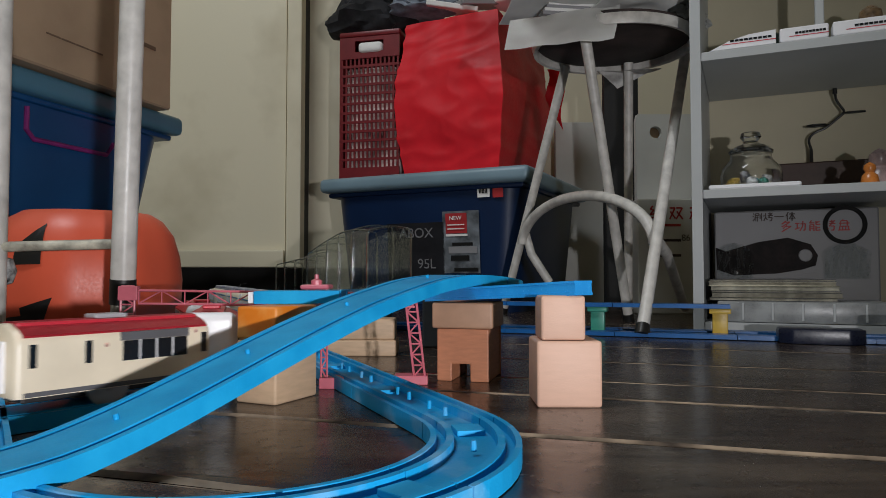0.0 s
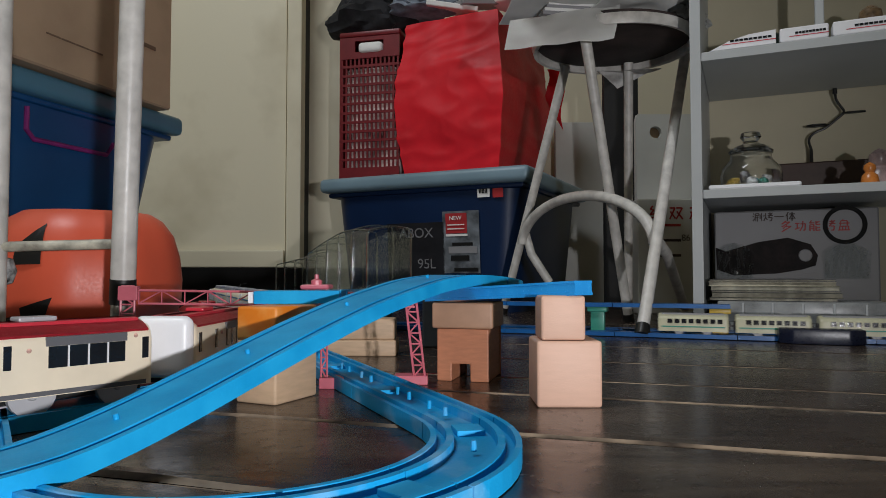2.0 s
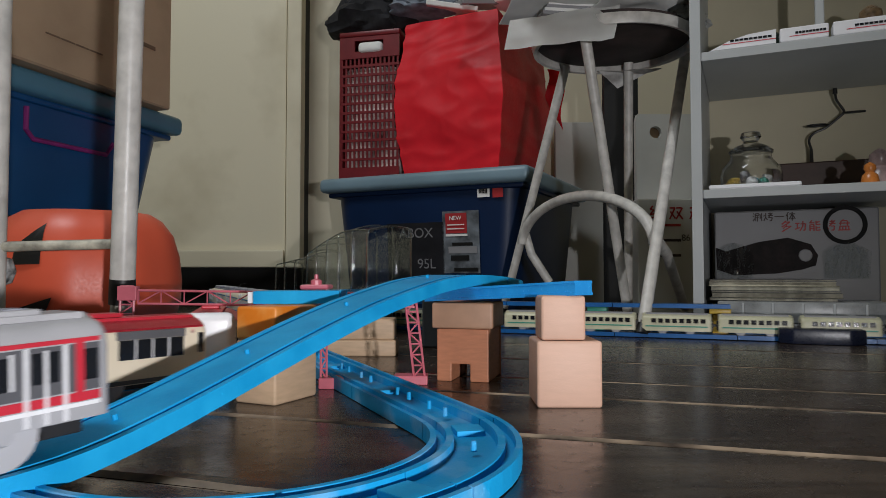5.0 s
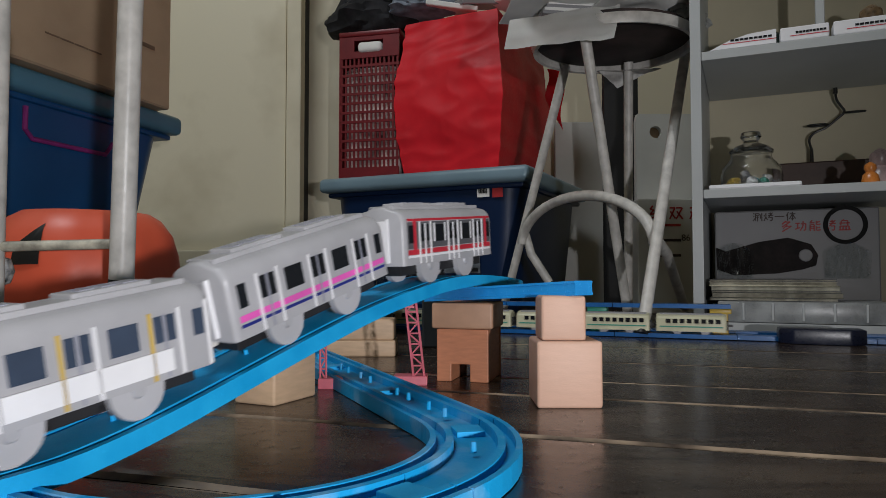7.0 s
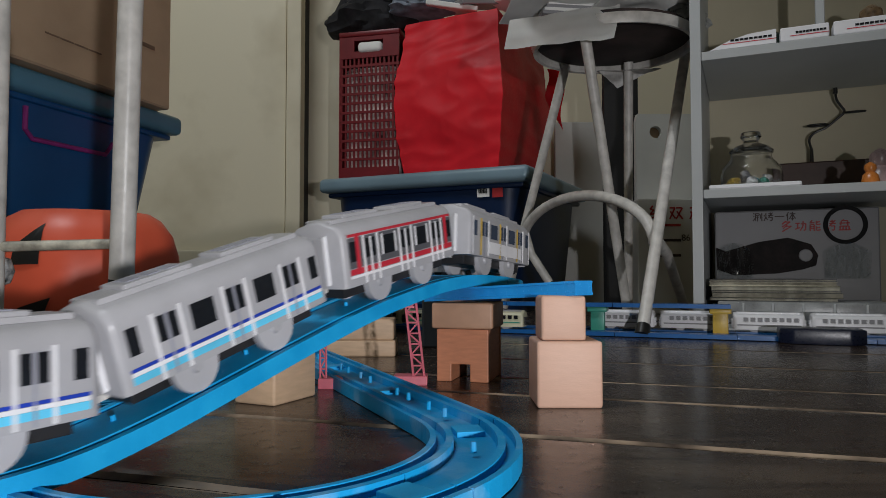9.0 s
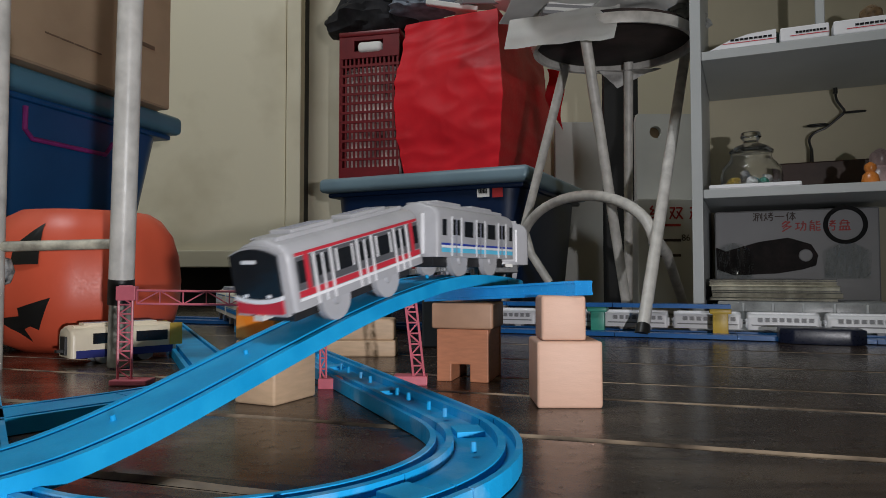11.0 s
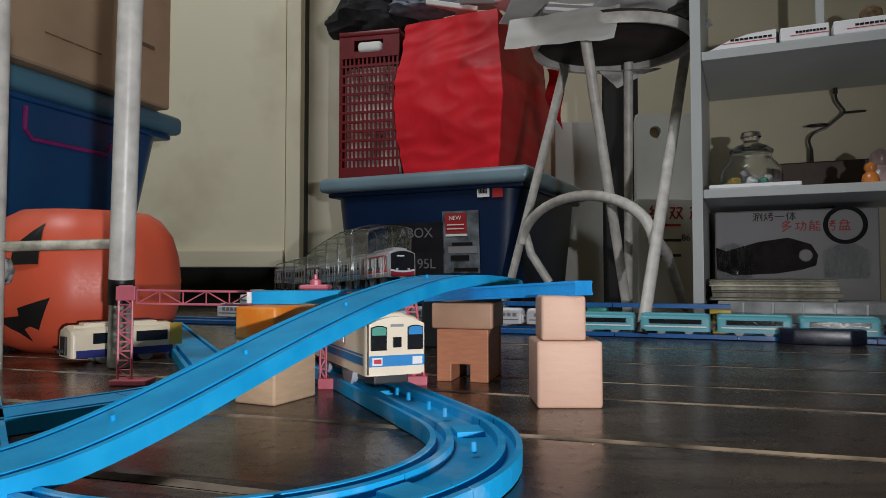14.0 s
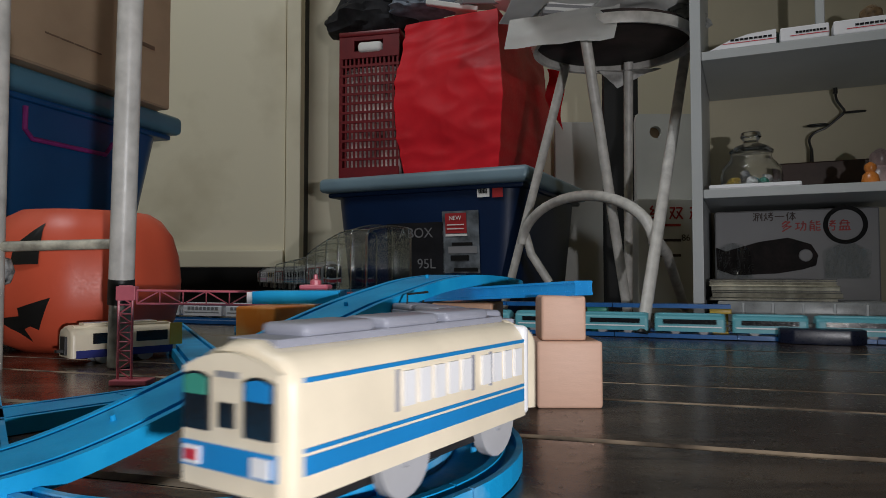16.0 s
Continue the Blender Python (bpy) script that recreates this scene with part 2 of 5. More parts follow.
# ---- paths of the toy railway ----
class Path:
    """A dense line through the plan, walked by its length."""

    def __init__(self, pts):
        self.p = np.array(pts, float)
        d = np.linalg.norm(np.diff(self.p, axis=0), axis=1)
        self.s = np.concatenate([[0], np.cumsum(d)])
        self.length = float(self.s[-1])

    def at(self, s):
        if s < 0:
            d = (self.p[1] - self.p[0]) / (self.s[1] - self.s[0])
            return Vector(self.p[0] + d * s)
        if s > self.length:
            d = (self.p[-1] - self.p[-2]) / (self.s[-1] - self.s[-2])
            return Vector(self.p[-1] + d * (s - self.length))
        return Vector([float(np.interp(s, self.s, self.p[:, k])) for k in range(3)])

    def car(self, s, base=0.06):
        """The pose of a car whose middle is at s: x ahead, z up."""
        a, b = self.at(s - base / 2), self.at(s + base / 2)
        d = (b - a).normalized()
        y = Vector((0, 0, 1)).cross(d).normalized()
        z = d.cross(y)
        return Matrix(((d.x, y.x, z.x, (a.x + b.x) / 2), (d.y, y.y, z.y, (a.y + b.y) / 2), (d.z, y.z, z.z, (a.z + b.z) / 2), (0, 0, 0, 1)))


def route(start, heading, legs, step=0.006):
    """Points of straights (length,) and bends (degrees, radius), positive to the left, at z 0."""
    x, y, h = start[0], start[1], radians(heading)
    pts = [(x, y, 0.0)]
    for leg in legs:
        if len(leg) == 1:
            n = max(1, int(leg[0] / step))
            for _ in range(n):
                x, y = x + math.cos(h) * leg[0] / n, y + math.sin(h) * leg[0] / n
                pts.append((x, y, 0.0))
        else:
            turn, r = radians(leg[0]), leg[1]
            n = max(1, int(abs(turn) * r / step))
            for _ in range(n):
                hm = h + turn / n / 2
                x, y = x + math.cos(hm) * abs(turn) * r / n, y + math.sin(hm) * abs(turn) * r / n
                h += turn / n
                pts.append((x, y, 0.0))
    return pts


def smooth_heights(pts, knots, times=60):
    """Gives the points heights from (length, z) knots, rounded."""
    p = np.array(pts, float)
    s = np.concatenate([[0], np.cumsum(np.linalg.norm(np.diff(p[:, :2], axis=0), axis=1))])
    k = np.array(knots, float)
    z = np.interp(s, k[:, 0], k[:, 1])
    for _ in range(times):
        z[1:-1] = (z[:-2] + 2 * z[1:-1] + z[2:]) / 4
    p[:, 2] = z
    return p


# Cross-section of a toy rail, from its left wall to its right wall: (offset, height above the running surface)
WIDE = 0.019
SECTION = [(-0.019, -0.008), (-0.019, 0.0), (-0.0158, 0.0), (-0.0156, -0.0048), (-0.0126, -0.0048), (-0.0124, 0.0), (0.0124, 0.0),
           (0.0126, -0.0048), (0.0156, -0.0048), (0.0158, 0.0), (0.019, 0.0), (0.019, -0.008)]
TROUGH = [(-0.019, -0.008), (-0.019, 0.0), (-0.0165, 0.0), (-0.0162, -0.0035), (-0.0125, -0.0035), (-0.0122, 0.0), (-0.0092, 0.0), (-0.0088, -0.004), (0.0088, -0.004), (0.0092, 0.0), (0.0122, 0.0),
          (0.0125, -0.0035), (0.0162, -0.0035), (0.0165, 0.0), (0.019, 0.0), (0.019, -0.008)]


def rail_mesh(path, s0, s1, section, scale=1.0, step=0.008):
    bm = bmesh.new()
    n = max(1, int((s1 - s0) / step))
    rings = []
    for i in range(n + 1):
        m = path.car(s0 + (s1 - s0) * i / n, 0.012)
        rings.append([bm.verts.new(m @ Vector((0, -x * scale, z * scale))) for x, z in section])
    for q0, q1 in zip(rings, rings[1:]):
        for k in range(len(section)):
            kk = (k + 1) % len(section)
            bm.faces.new((q0[k], q0[kk], q1[kk], q1[k]))
    bm.faces.new(rings[0])
    bm.faces.new(rings[-1])
    return bm


def rail_piece(path, s0, s1, mat, label, section=SECTION, pegs=(), scale=1.0):
    """One piece of toy rail along a path, with its locating pegs and its join tab."""
    top = thing("toy_rail", label, "toy track", group="blue toy railway tracks")
    part("rail_bed", rail_mesh(path, s0 + 0.0004, s1 - 0.0004, section, scale), mat, top, bevel=0.0, smooth=False)
    for s, side in pegs:
        m = path.car(s, 0.012)
        bm = rod(m @ Vector((0, side, -0.002)), m @ Vector((0, side, 0.0022)), 0.0013, 0.0011, 10)
        part("peg", bm, mat, top)
    if section is TROUGH:
        m = path.car(s0 + 0.012, 0.012)
        o = part("join_socket", box(-0.009, 0.005, -0.0065, 0.0065, -0.004, -0.0014), BLUE, top, bevel=0.0005)
        o.matrix_basis = m
    return top

# ---- the room ----
room = solo("floor", box(-2.2, 2.4, -1.6, 3.0, -0.06, -0.012), BLACKGAP, "dark void under wooden floorboards", "floor", kind="structure")


def floor_board(x0, x1, y0, y1, tilt, seed, wear0=1.0, wear1=1.0):
    bm = bmesh.new()
    n = 110
    rows = []
    for i in range(n + 1):
        x = x0 + (x1 - x0) * i / n
        chip = 0.0009 * noise.noise((x * 9, y0 * 7, seed)) + 0.0008 * noise.noise((x * 40, y0 * 7, seed))
        chip2 = 0.0012 * noise.noise((x * 9, y1 * 7, seed + 5)) + 0.0008 * noise.noise((x * 40, y1 * 7, seed))
        prof = [(y0 + chip, -0.012), (y0 + chip, -0.0012), (y0 + 0.003 * wear0 + 2.2 * wear0 * chip, -0.0003), (y0 + 0.0075 * wear0, 0.0), (y1 - 0.0075 * wear1, 0.0), (y1 - 0.003 * wear1 + 2.2 * wear1 * chip2, -0.0003), (y1 + chip2, -0.0012), (y1 + chip2, -0.012)]
        rows.append([bm.verts.new((x, y + tilt * x, z)) for y, z in prof])
    for a, b in zip(rows, rows[1:]):
        for k in range(7):
            f = bm.faces.new((a[k], a[k + 1], b[k + 1], b[k]))
            if k in (1, 5):
                f.material_index = 1
    bm.faces.new(rows[0])
    bm.faces.new(rows[-1])
    ob = part("plank", bm, FLOOR, room)
    ob.data.materials.append(SCUFF)
    return ob


TILT = -0.3
edges_y = [-1.5, -1.39, -1.28, -1.17, -1.06, -0.95, -0.84, -0.73, -0.62, -0.51, -0.4, -0.29, -0.21, -0.1, 0.0, 0.108, 0.221, 0.337, 0.45, 0.521, 0.64, 0.78, 0.92, 1.04, 1.15, 1.26, 1.37, 1.48, 1.59, 1.7, 1.81, 1.92, 2.03, 2.14, 2.25, 2.36]
for k, (ya, yb) in enumerate(zip(edges_y, edges_y[1:])):
    floor_board(-1.9, 2.2, ya + 0.0004, yb - 0.0004, TILT, k, *(1.5 if 0.2 < e < 0.35 else 0.6 if e > 0.5 else 1.0 for e in (ya, yb)))

WY = 1.85
solo("wall_north", box(-2.2, 2.4, 2.35, 2.45, -0.05, 2.5), WALLM, "aged cream painted wall", "wall", kind="structure")
solo("wall_south", box(-2.2, 2.4, -1.75, -1.6, -0.05, 2.5), WALLM, "aged cream painted wall", "wall", kind="structure")
solo("wall_east", box(2.2, 2.35, -1.6, 2.45, -0.05, 2.5), WALLM, "aged cream painted wall", "wall", kind="structure")
solo("wall_west", box(-2.1, -1.95, -1.6, 2.45, -0.05, 2.5), WALLM, "aged cream painted wall", "wall", kind="structure")
solo("ceiling", box(-2.2, 2.4, -1.75, 2.45, 2.5, 2.6), WALLM, "plain cream ceiling", "ceiling", kind="structure")

# cream wardrobe with a raised base; black boxes stand in for shade in its gaps
wd = thing("wardrobe", "cream painted wardrobe doors above a dark open base", "wardrobe")
gapx = -0.3825
part("door", box(-1.6, gapx - 0.05, 1.85, 1.89, 0.102, 2.2), CREAMW, wd, bevel=0.004)
part("stile", box(gapx - 0.046, gapx - 0.006, 1.835, 1.89, 0.098, 2.2), CREAMW, wd, bevel=0.004)
part("bottom_rail", box(-1.6, gapx - 0.05, 1.83, 1.849, 0.098, 0.145), CREAMW, wd, bevel=0.004)
part("plinth_shade", box(-1.6, gapx - 0.014, 1.9, 2.3, 0.0, 0.1), BLACKGAP, wd)
part("side_gap_shade", box(gapx - 0.012, gapx - 0.008, 1.9, 1.995, 0.0, 2.2), BLACKGAP, wd)
solo("wall_panel", box(-0.4018, 1.4, 1.955, 2.0, 0.0, 2.2), CREAMW, "cream painted panel beside the wardrobe", "wall", kind="structure", bevel=0.003)

# ---- storage tub with lid, sticker sheet ----


def tub(name, w0, w1, d0, d1, h, mat, lidmat, label, m, lid_h=0.035, lip=0.03):
    top = thing(name, label, "storage box", m)
    bm = bmesh.new()
    lo = [bm.verts.new(v) for v in ((-w0 / 2, -d0 / 2, 0), (w0 / 2, -d0 / 2, 0), (w0 / 2, d0 / 2, 0), (-w0 / 2, d0 / 2, 0))]
    hi = [bm.verts.new(v) for v in ((-w1 / 2, -d1 / 2, h), (w1 / 2, -d1 / 2, h), (w1 / 2, d1 / 2, h), (-w1 / 2, d1 / 2, h))]
    bm.faces.new(lo), bm.faces.new(hi)
    for k in range(4):
        bm.faces.new((lo[k], lo[(k + 1) % 4], hi[(k + 1) % 4], hi[k]))
    ups = [e for e in bm.edges if abs(e.verts[0].co.z - e.verts[1].co.z) > h / 2]
    bmesh.ops.bevel(bm, geom=ups, offset=0.045, segments=5, affect="EDGES", profile=0.5)
    part("body", bm, mat, top, smooth=True)
    part("rim", rounded(-w1 / 2 - lip * 0.2, w1 / 2 + lip * 0.2, -d1 / 2 - lip * 0.2, d1 / 2 + lip * 0.2, h - 0.021, h - 0.0105, 0.004, 2), mat, top, smooth=True)
    part("lid", rounded(-w1 / 2 - lip * 0.75, w1 / 2 + lip * 0.75, -d1 / 2 - lip * 0.75, d1 / 2 + lip * 0.75, h - 0.01, h + lid_h, 0.011, 3), lidmat, top, smooth=True)
    return top


big = tub("storage_tub", 0.415, 0.462, 0.39, 0.43, 0.275, TUB, LID, "large dark blue plastic storage tub with grey-blue lid",
          pose(0.0445, 1.652, 0.0, 0, 0, -26), lid_h=0.022)
STK = material("dark_label_sheet", (0.014, 0.014, 0.017), 0.6, spec=0.2, vary=0.2, scale=20)
STKRED = material("red_label", (0.42, 0.03, 0.035), 0.4)
STKGREY = material("grey_photo_label", (0.16, 0.18, 0.2), 0.5, vary=0.4, scale=30)
lean = math.atan2(0.02, 0.275)


def tub_front(x, z, out=0.004):
    """A pose on the tub's leaning front side, x and z from its foot's middle; the plate's own face is x-y."""
    return pose(x, -0.195 - z * math.tan(lean) - out, z, 90 + math.degrees(lean), 0, 0)


def label_plate(name, x0, x1, z0, z1, mat, parent, out=0.003, label=""):
    ob = part(name, box(-(x1 - x0) / 2, (x1 - x0) / 2, -(z1 - z0) / 2, (z1 - z0) / 2, 0, 0.0008), mat, parent, label)
    ob.matrix_basis = tub_front((x0 + x1) / 2, (z0 + z1) / 2, out)
    return ob


STKTEXT = material("grey_label_print", (0.2, 0.2, 0.21), 0.5)
label_plate("label_sheet", -0.0836, 0.0550, 0.0609, 0.1901, STK, big, 0.004, "dark grey product label sheet")
label_plate("label_sheet", 0.0525, 0.1366, 0.0807, 0.2118, STKGREY, big, 0.004, "photo label with a grey product picture")
label_plate("label_tag", 0.0608, 0.1095, 0.1647, 0.2071, STKRED, big, 0.006, "small red tag")
label_plate("tag_foot", 0.0606, 0.1106, 0.1587, 0.1634, PAPER, big, 0.006)
label_plate("sticker", 0.1349, 0.1622, 0.2376, 0.2617, PAPER, big, 0.004, "small white sticker with printed bars")
label_plate("sticker", 0.1688, 0.1917, 0.2359, 0.2554, STKRED, big, 0.004, "small red round-edged sticker")
lettering("lettering", "ABOX", 0.03, STKTEXT, big, tub_front(-0.0113, 0.1667, 0.0065))
lettering("lettering", "95L", 0.03, STKTEXT, big, tub_front(0.0125, 0.1003, 0.0065))
lettering("lettering", "NEW", 0.0125, PAPER, big, tub_front(0.0844, 0.1962, 0.0085))
label_plate("tag_line", 0.0654, 0.1049, 0.1814, 0.1836, PAPER, big, 0.0085)
label_plate("tag_line", 0.0651, 0.1046, 0.1730, 0.1752, PAPER, big, 0.0085)
label_plate("picture_bar", 0.0745, 0.1216, 0.1381, 0.1454, BLACKP, big, 0.006)
label_plate("picture_bar", 0.0707, 0.1130, 0.1071, 0.1185, BLACKP, big, 0.006)
label_plate("picture_bar", 0.0660, 0.1316, 0.1227, 0.1370, GREYC, big, 0.006)
label_plate("picture_bar", 0.0779, 0.1326, 0.0843, 0.0924, BLACKP, big, 0.006)
label_plate("sticker_bar", 0.1390, 0.1412, 0.2455, 0.2594, BLACKP, big, 0.0055)
label_plate("sticker_bar", 0.1423, 0.1445, 0.2454, 0.2592, BLACKP, big, 0.0055)
label_plate("sticker_bar", 0.1455, 0.1478, 0.2452, 0.2590, BLACKP, big, 0.0055)
label_plate("sticker_bar", 0.1488, 0.1510, 0.2450, 0.2588, BLACKP, big, 0.0055)
label_plate("sticker_bar", 0.1521, 0.1543, 0.2449, 0.2587, BLACKP, big, 0.0055)
label_plate("sticker_bar", 0.1554, 0.1576, 0.2447, 0.2585, BLACKP, big, 0.0055)

# ---- red laundry basket ----
TZ = 0.2975
bk = thing("laundry_basket", "dark red perforated plastic laundry basket on the tub lid", "basket", pose(-0.2455, 1.6, TZ, 0, 0, -14))
BW, BD, BH = 0.147, 0.2, 0.357
cols, rows_n = 13, 12
for r in range(rows_n + 1):
    z = 0.03 + r * (BH - 0.09) / rows_n
    part("basket_bar", box(0, BW, 0, 0.004, z - 0.003, z + 0.003), BASKET, bk)
for c in range(cols + 1):
    x = 0.004 + c * (BW - 0.008) / cols
    part("basket_rib", box(x - 0.0022, x + 0.0022, 0.0005, 0.0035, 0.01, BH - 0.05), BASKET, bk)
for x0, x1, za, zb in ((0, BW, 0, 0.03), (0, 0.036, BH - 0.048, BH - 0.022), (0.108, BW, BH - 0.048, BH - 0.022), (0, BW, BH - 0.022, BH - 0.012), (0, BW, BH - 0.064, BH - 0.048)):
    part("front_band", box(x0, x1, -0.001, 0.005, za, zb), BASKET, bk)
part("rim", rounded(-0.002, BW + 0.002, -0.004, BD + 0.002, BH - 0.012, BH, 0.003, 2), BASKET, bk, smooth=True)
part("side", box(-0.002, 0.003, 0, BD, 0, BH - 0.012), BASKET, bk)
part("back", box(0, BW, BD - 0.004, BD, 0, BH - 0.012), BASKET, bk)
LINEN = material("mixed_white_and_red_linen", (0.9, 0.76, 0.72), 0.9, dark=(0.05, 0.005, 0.007), scale=15, bump=0.3, fine=200)
part("folded_linen", rounded(0.004, BW - 0.004, 0.008, BD - 0.01, 0.01, BH - 0.08, 0.02), LINEN, bk, "white and dark red linen inside the basket", smooth=True)
part("handle_rag", rounded(0.045, 0.105, -0.006, 0.03, BH - 0.052, BH - 0.026, 0.009), PAPER, bk, "white cloth poking through the grip", smooth=True)

# ---- red coated shopping bag ----


def crumpled(w, d, h, seed, amp, nx=34, nz=30):
    """An upright bag: a rounded box wall with folds that run across it."""
    bm = bmesh.new()
    ring = []
    per = [(x, 0.0) for x in np.linspace(0, w, nx)] + [(w, y) for y in np.linspace(0, d, 10)[1:]] + [(x, d) for x in np.linspace(w, 0, 12)[1:]] + [(0.0, y) for y in np.linspace(d, 0, 10)[1:-1]]
    rings = []
    for j in range(nz + 1):
        z = h * j / nz
        ring = []
        for x, y in per:
            q = Vector((x * 7, y * 7, z * 9 + seed))
            fold = amp * (1.1 - 3.2 * abs(noise.noise(q * 0.8))) + amp * 0.7 * (0.5 - 2 * abs(noise.noise(Vector((x * 10 + z * 9, y * 9, z * 22 - x * 6 + seed))))) + amp * 0.3 * noise.noise(q * 4)
            bulge = 0.02 * math.sin(math.pi * j / nz)
            nxv = (-1 if x == 0 else 1 if x == w else 0)
            nyv = (-1 if y == 0 else 1 if y == d else 0)
            ring.append(bm.verts.new((x + nxv * (fold + bulge), y + nyv * (fold + bulge), z + (amp * 1.2 * noise.noise(q * 0.8) if j == nz else 0))))
        rings.append(ring)
    n = len(per)
    for q0, q1 in zip(rings, rings[1:]):
        for k in range(n):
            bm.faces.new((q0[k], q0[(k + 1) % n], q1[(k + 1) % n], q1[k]))
    bm.faces.new(rings[0])
    bm.faces.new(rings[-1])
    return bm


bag = thing("shopping_bag", "bulging red coated shopping bag on the tub lid", "bag", pose(-0.081, 1.569, TZ - 0.001, 0, 0, -26))
part("bag_body", crumpled(0.22, 0.3, 0.366, 3, 0.0042, 80, 64), REDBAG, bag, smooth=True)
bm = bmesh.new()
flap = [[bm.verts.new((0.255 + 0.032 * i / 6 + 0.006 * math.sin(j * 0.8), 0.26 + 0.03 * i / 6 + 0.006 * noise.noise((i * 0.7, j * 0.5, 1.0)), 0.3 - (0.045 + 0.11 * (0.4 + i / 10)) * j / 8)) for i in range(7)] for j in range(9)]
for r0, r1 in zip(flap, flap[1:]):
    for i in range(6):
        bm.faces.new((r0[i], r0[i + 1], r1[i + 1], r1[i]))
bmesh.ops.solidify(bm, geom=bm.faces[:], thickness=0.001)
part("side_flap", bm, REDBAG, bag, "loose red flap at the bag's side", smooth=True)


def heap(name, mat, label, category, at_, size, seed, rough=0.35):
    bm = bmesh.new()
    bmesh.ops.create_icosphere(bm, subdivisions=4, radius=1.0)
    for v in bm.verts:
        q = v.co * 1.6 + Vector((seed, 0, 0))
        v.co *= 1 + rough * noise.noise(q) + rough * 0.5 * noise.noise(q * 3)
        v.co = Vector((v.co.x * size[0], v.co.y * size[1], max(v.co.z, -0.6) * size[2]))
    return solo(name, bm, mat, label, category, pose(*at_), smooth=True)


heap("black_garment", FABRIC, "crumpled black garment in the laundry basket", "clothing", (-0.1809, 1.6600, 0.7065), (0.1, 0.08, 0.068), 2.0)
heap("grey_garment", material("grey_blue_cloth", (0.2, 0.23, 0.28), 0.9, vary=0.3, scale=30), "grey blue folded garment above the red bag", "clothing", (-0.0433, 1.6000, 0.7167), (0.075, 0.06, 0.03), 4.0)
for k, (spot, mat) in enumerate((((0.0214, 1.5800, 0.7059), PAPER), ((0.0815, 1.5800, 0.7168), GREYC), ((0.1794, 1.5600, 0.7006), YELLOWT), ((0.1299, 1.6000, 0.7276), PAPER))):
    bm = rounded(-0.06, 0.06, -0.05, 0.05, -0.006, 0.006, 0.002, 1)
    solo("folded_paper", bm, PAPER if mat is YELLOWT else mat, "folded paper sticking out of the red bag", "paper", Matrix.Translation(spot) @ pose(0, 0, 0, 12, 8 * (-1) ** k, 20 * k), group="papers in the bag")

# ---- stool ----
st = thing("stool", "white steel tube stool with a dark round seat", "stool")
sc = (0.2725, 1.08, 0.4475)
seat_z = sc[2]
SR = 0.124
bm = lathe([(0.0, 0.0), (SR - 0.012, 0.0), (SR - 0.004, 0.004), (SR - 0.004, 0.013), (0.0, 0.014)], 40)
o = part("seat", bm, SEATM, st, "dark brown seat board seen from below", smooth=True)
o.matrix_basis = pose(sc[0], sc[1], seat_z)
bm = lathe([(SR - 0.004, -0.009), (SR + 0.002, -0.01), (SR + 0.005, 0.0), (SR + 0.003, 0.006), (SR - 0.004, 0.006), (SR - 0.004, -0.009)], 40)
o = part("seat_ring", bm, WHITEP, st, smooth=True)
o.matrix_basis = pose(sc[0], sc[1], seat_z)
legs = [((0.2146, 1.19, 0.4366), (0.1274, 1.32, 0.0496)), ((0.2114, 0.99, 0.4216), (0.2963, 1.1, 0.0329)), ((0.3234, 1.17, 0.4385), (0.3409, 1.25, 0.0323)), ((0.4043, 1.12, 0.4421), (0.2424, 0.8322, 0.0))]
LEGS = []
for a, b in legs:
    a, b = Vector(a), Vector(b)
    d = (a - b)
    a = b + d * ((seat_z - b.z) / d.z)
    b = b + d * ((0.012 - b.z) / d.z)
    LEGS.append((a, b))
    lg = part("leg", rod(a, b, 0.0083, 0.0078, 14), WHITEP, st, smooth=True)
    part("rubber_foot", rod(b + (a - b) * 0.005, b - (a - b).normalized() * 0.012, 0.0088, 0.0092, 14), BLACKP, lg, "black rubber foot", smooth=True)


def arch(p, q, lift, n=22):
    p, q = Vector(p), Vector(q)
    return [p.lerp(q, 0.5 - 0.5 * math.cos(math.pi * k / n)) + Vector((0, 0, lift * math.sin(math.pi * k / n))) for k in range(n + 1)]


part("brace", tube(arch((0.1494, 1.27, 0.1352), (0.2902, 0.93, 0.1193), 0.078), 0.0085), WHITEP, st, smooth=True)
part("brace", tube([(0.1548, 1.27, 0.1532), (0.1652, 1.27, 0.1161), (0.1987, 1.27, 0.0632)], 0.008), WHITEP, st, smooth=True)
part("brace", tube([(0.288, 0.93, 0.1325), (0.3368, 1.02, 0.1082), (0.4269, 1.2, 0.0191)], 0.008), WHITEP, st, smooth=True)
for k, (c, w, d, tilt) in enumerate((((0.2814, 0.99, 0.4759), 0.1, 0.1, 30), ((0.193, 1.01, 0.4736), 0.19, 0.17, 5), ((0.2404, 1.03, 0.4885), 0.2, 0.18, 3), ((0.325, 1.05, 0.4929), 0.14, 0.15, -6))):
    bm = bmesh.new()
    bmesh.ops.create_grid(bm, x_segments=12, y_segments=12, size=0.5)
    for vv in bm.verts:
        x, y = vv.co.x, vv.co.y
        vv.co = Vector((x * w, y * d, 0.006 * noise.noise((x * 3, y * 3, k * 5.0)) ))
    bmesh.ops.solidify(bm, geom=bm.faces[:], thickness=0.0012)
    solo("paper_sheet", bm, PAPER, "creased white paper sheet lying over the stool seat", "paper", pose(c[0], c[1], seat_z + 0.03 + 0.006 * k, 0, 0, tilt), smooth=True, group="papers on the stool")

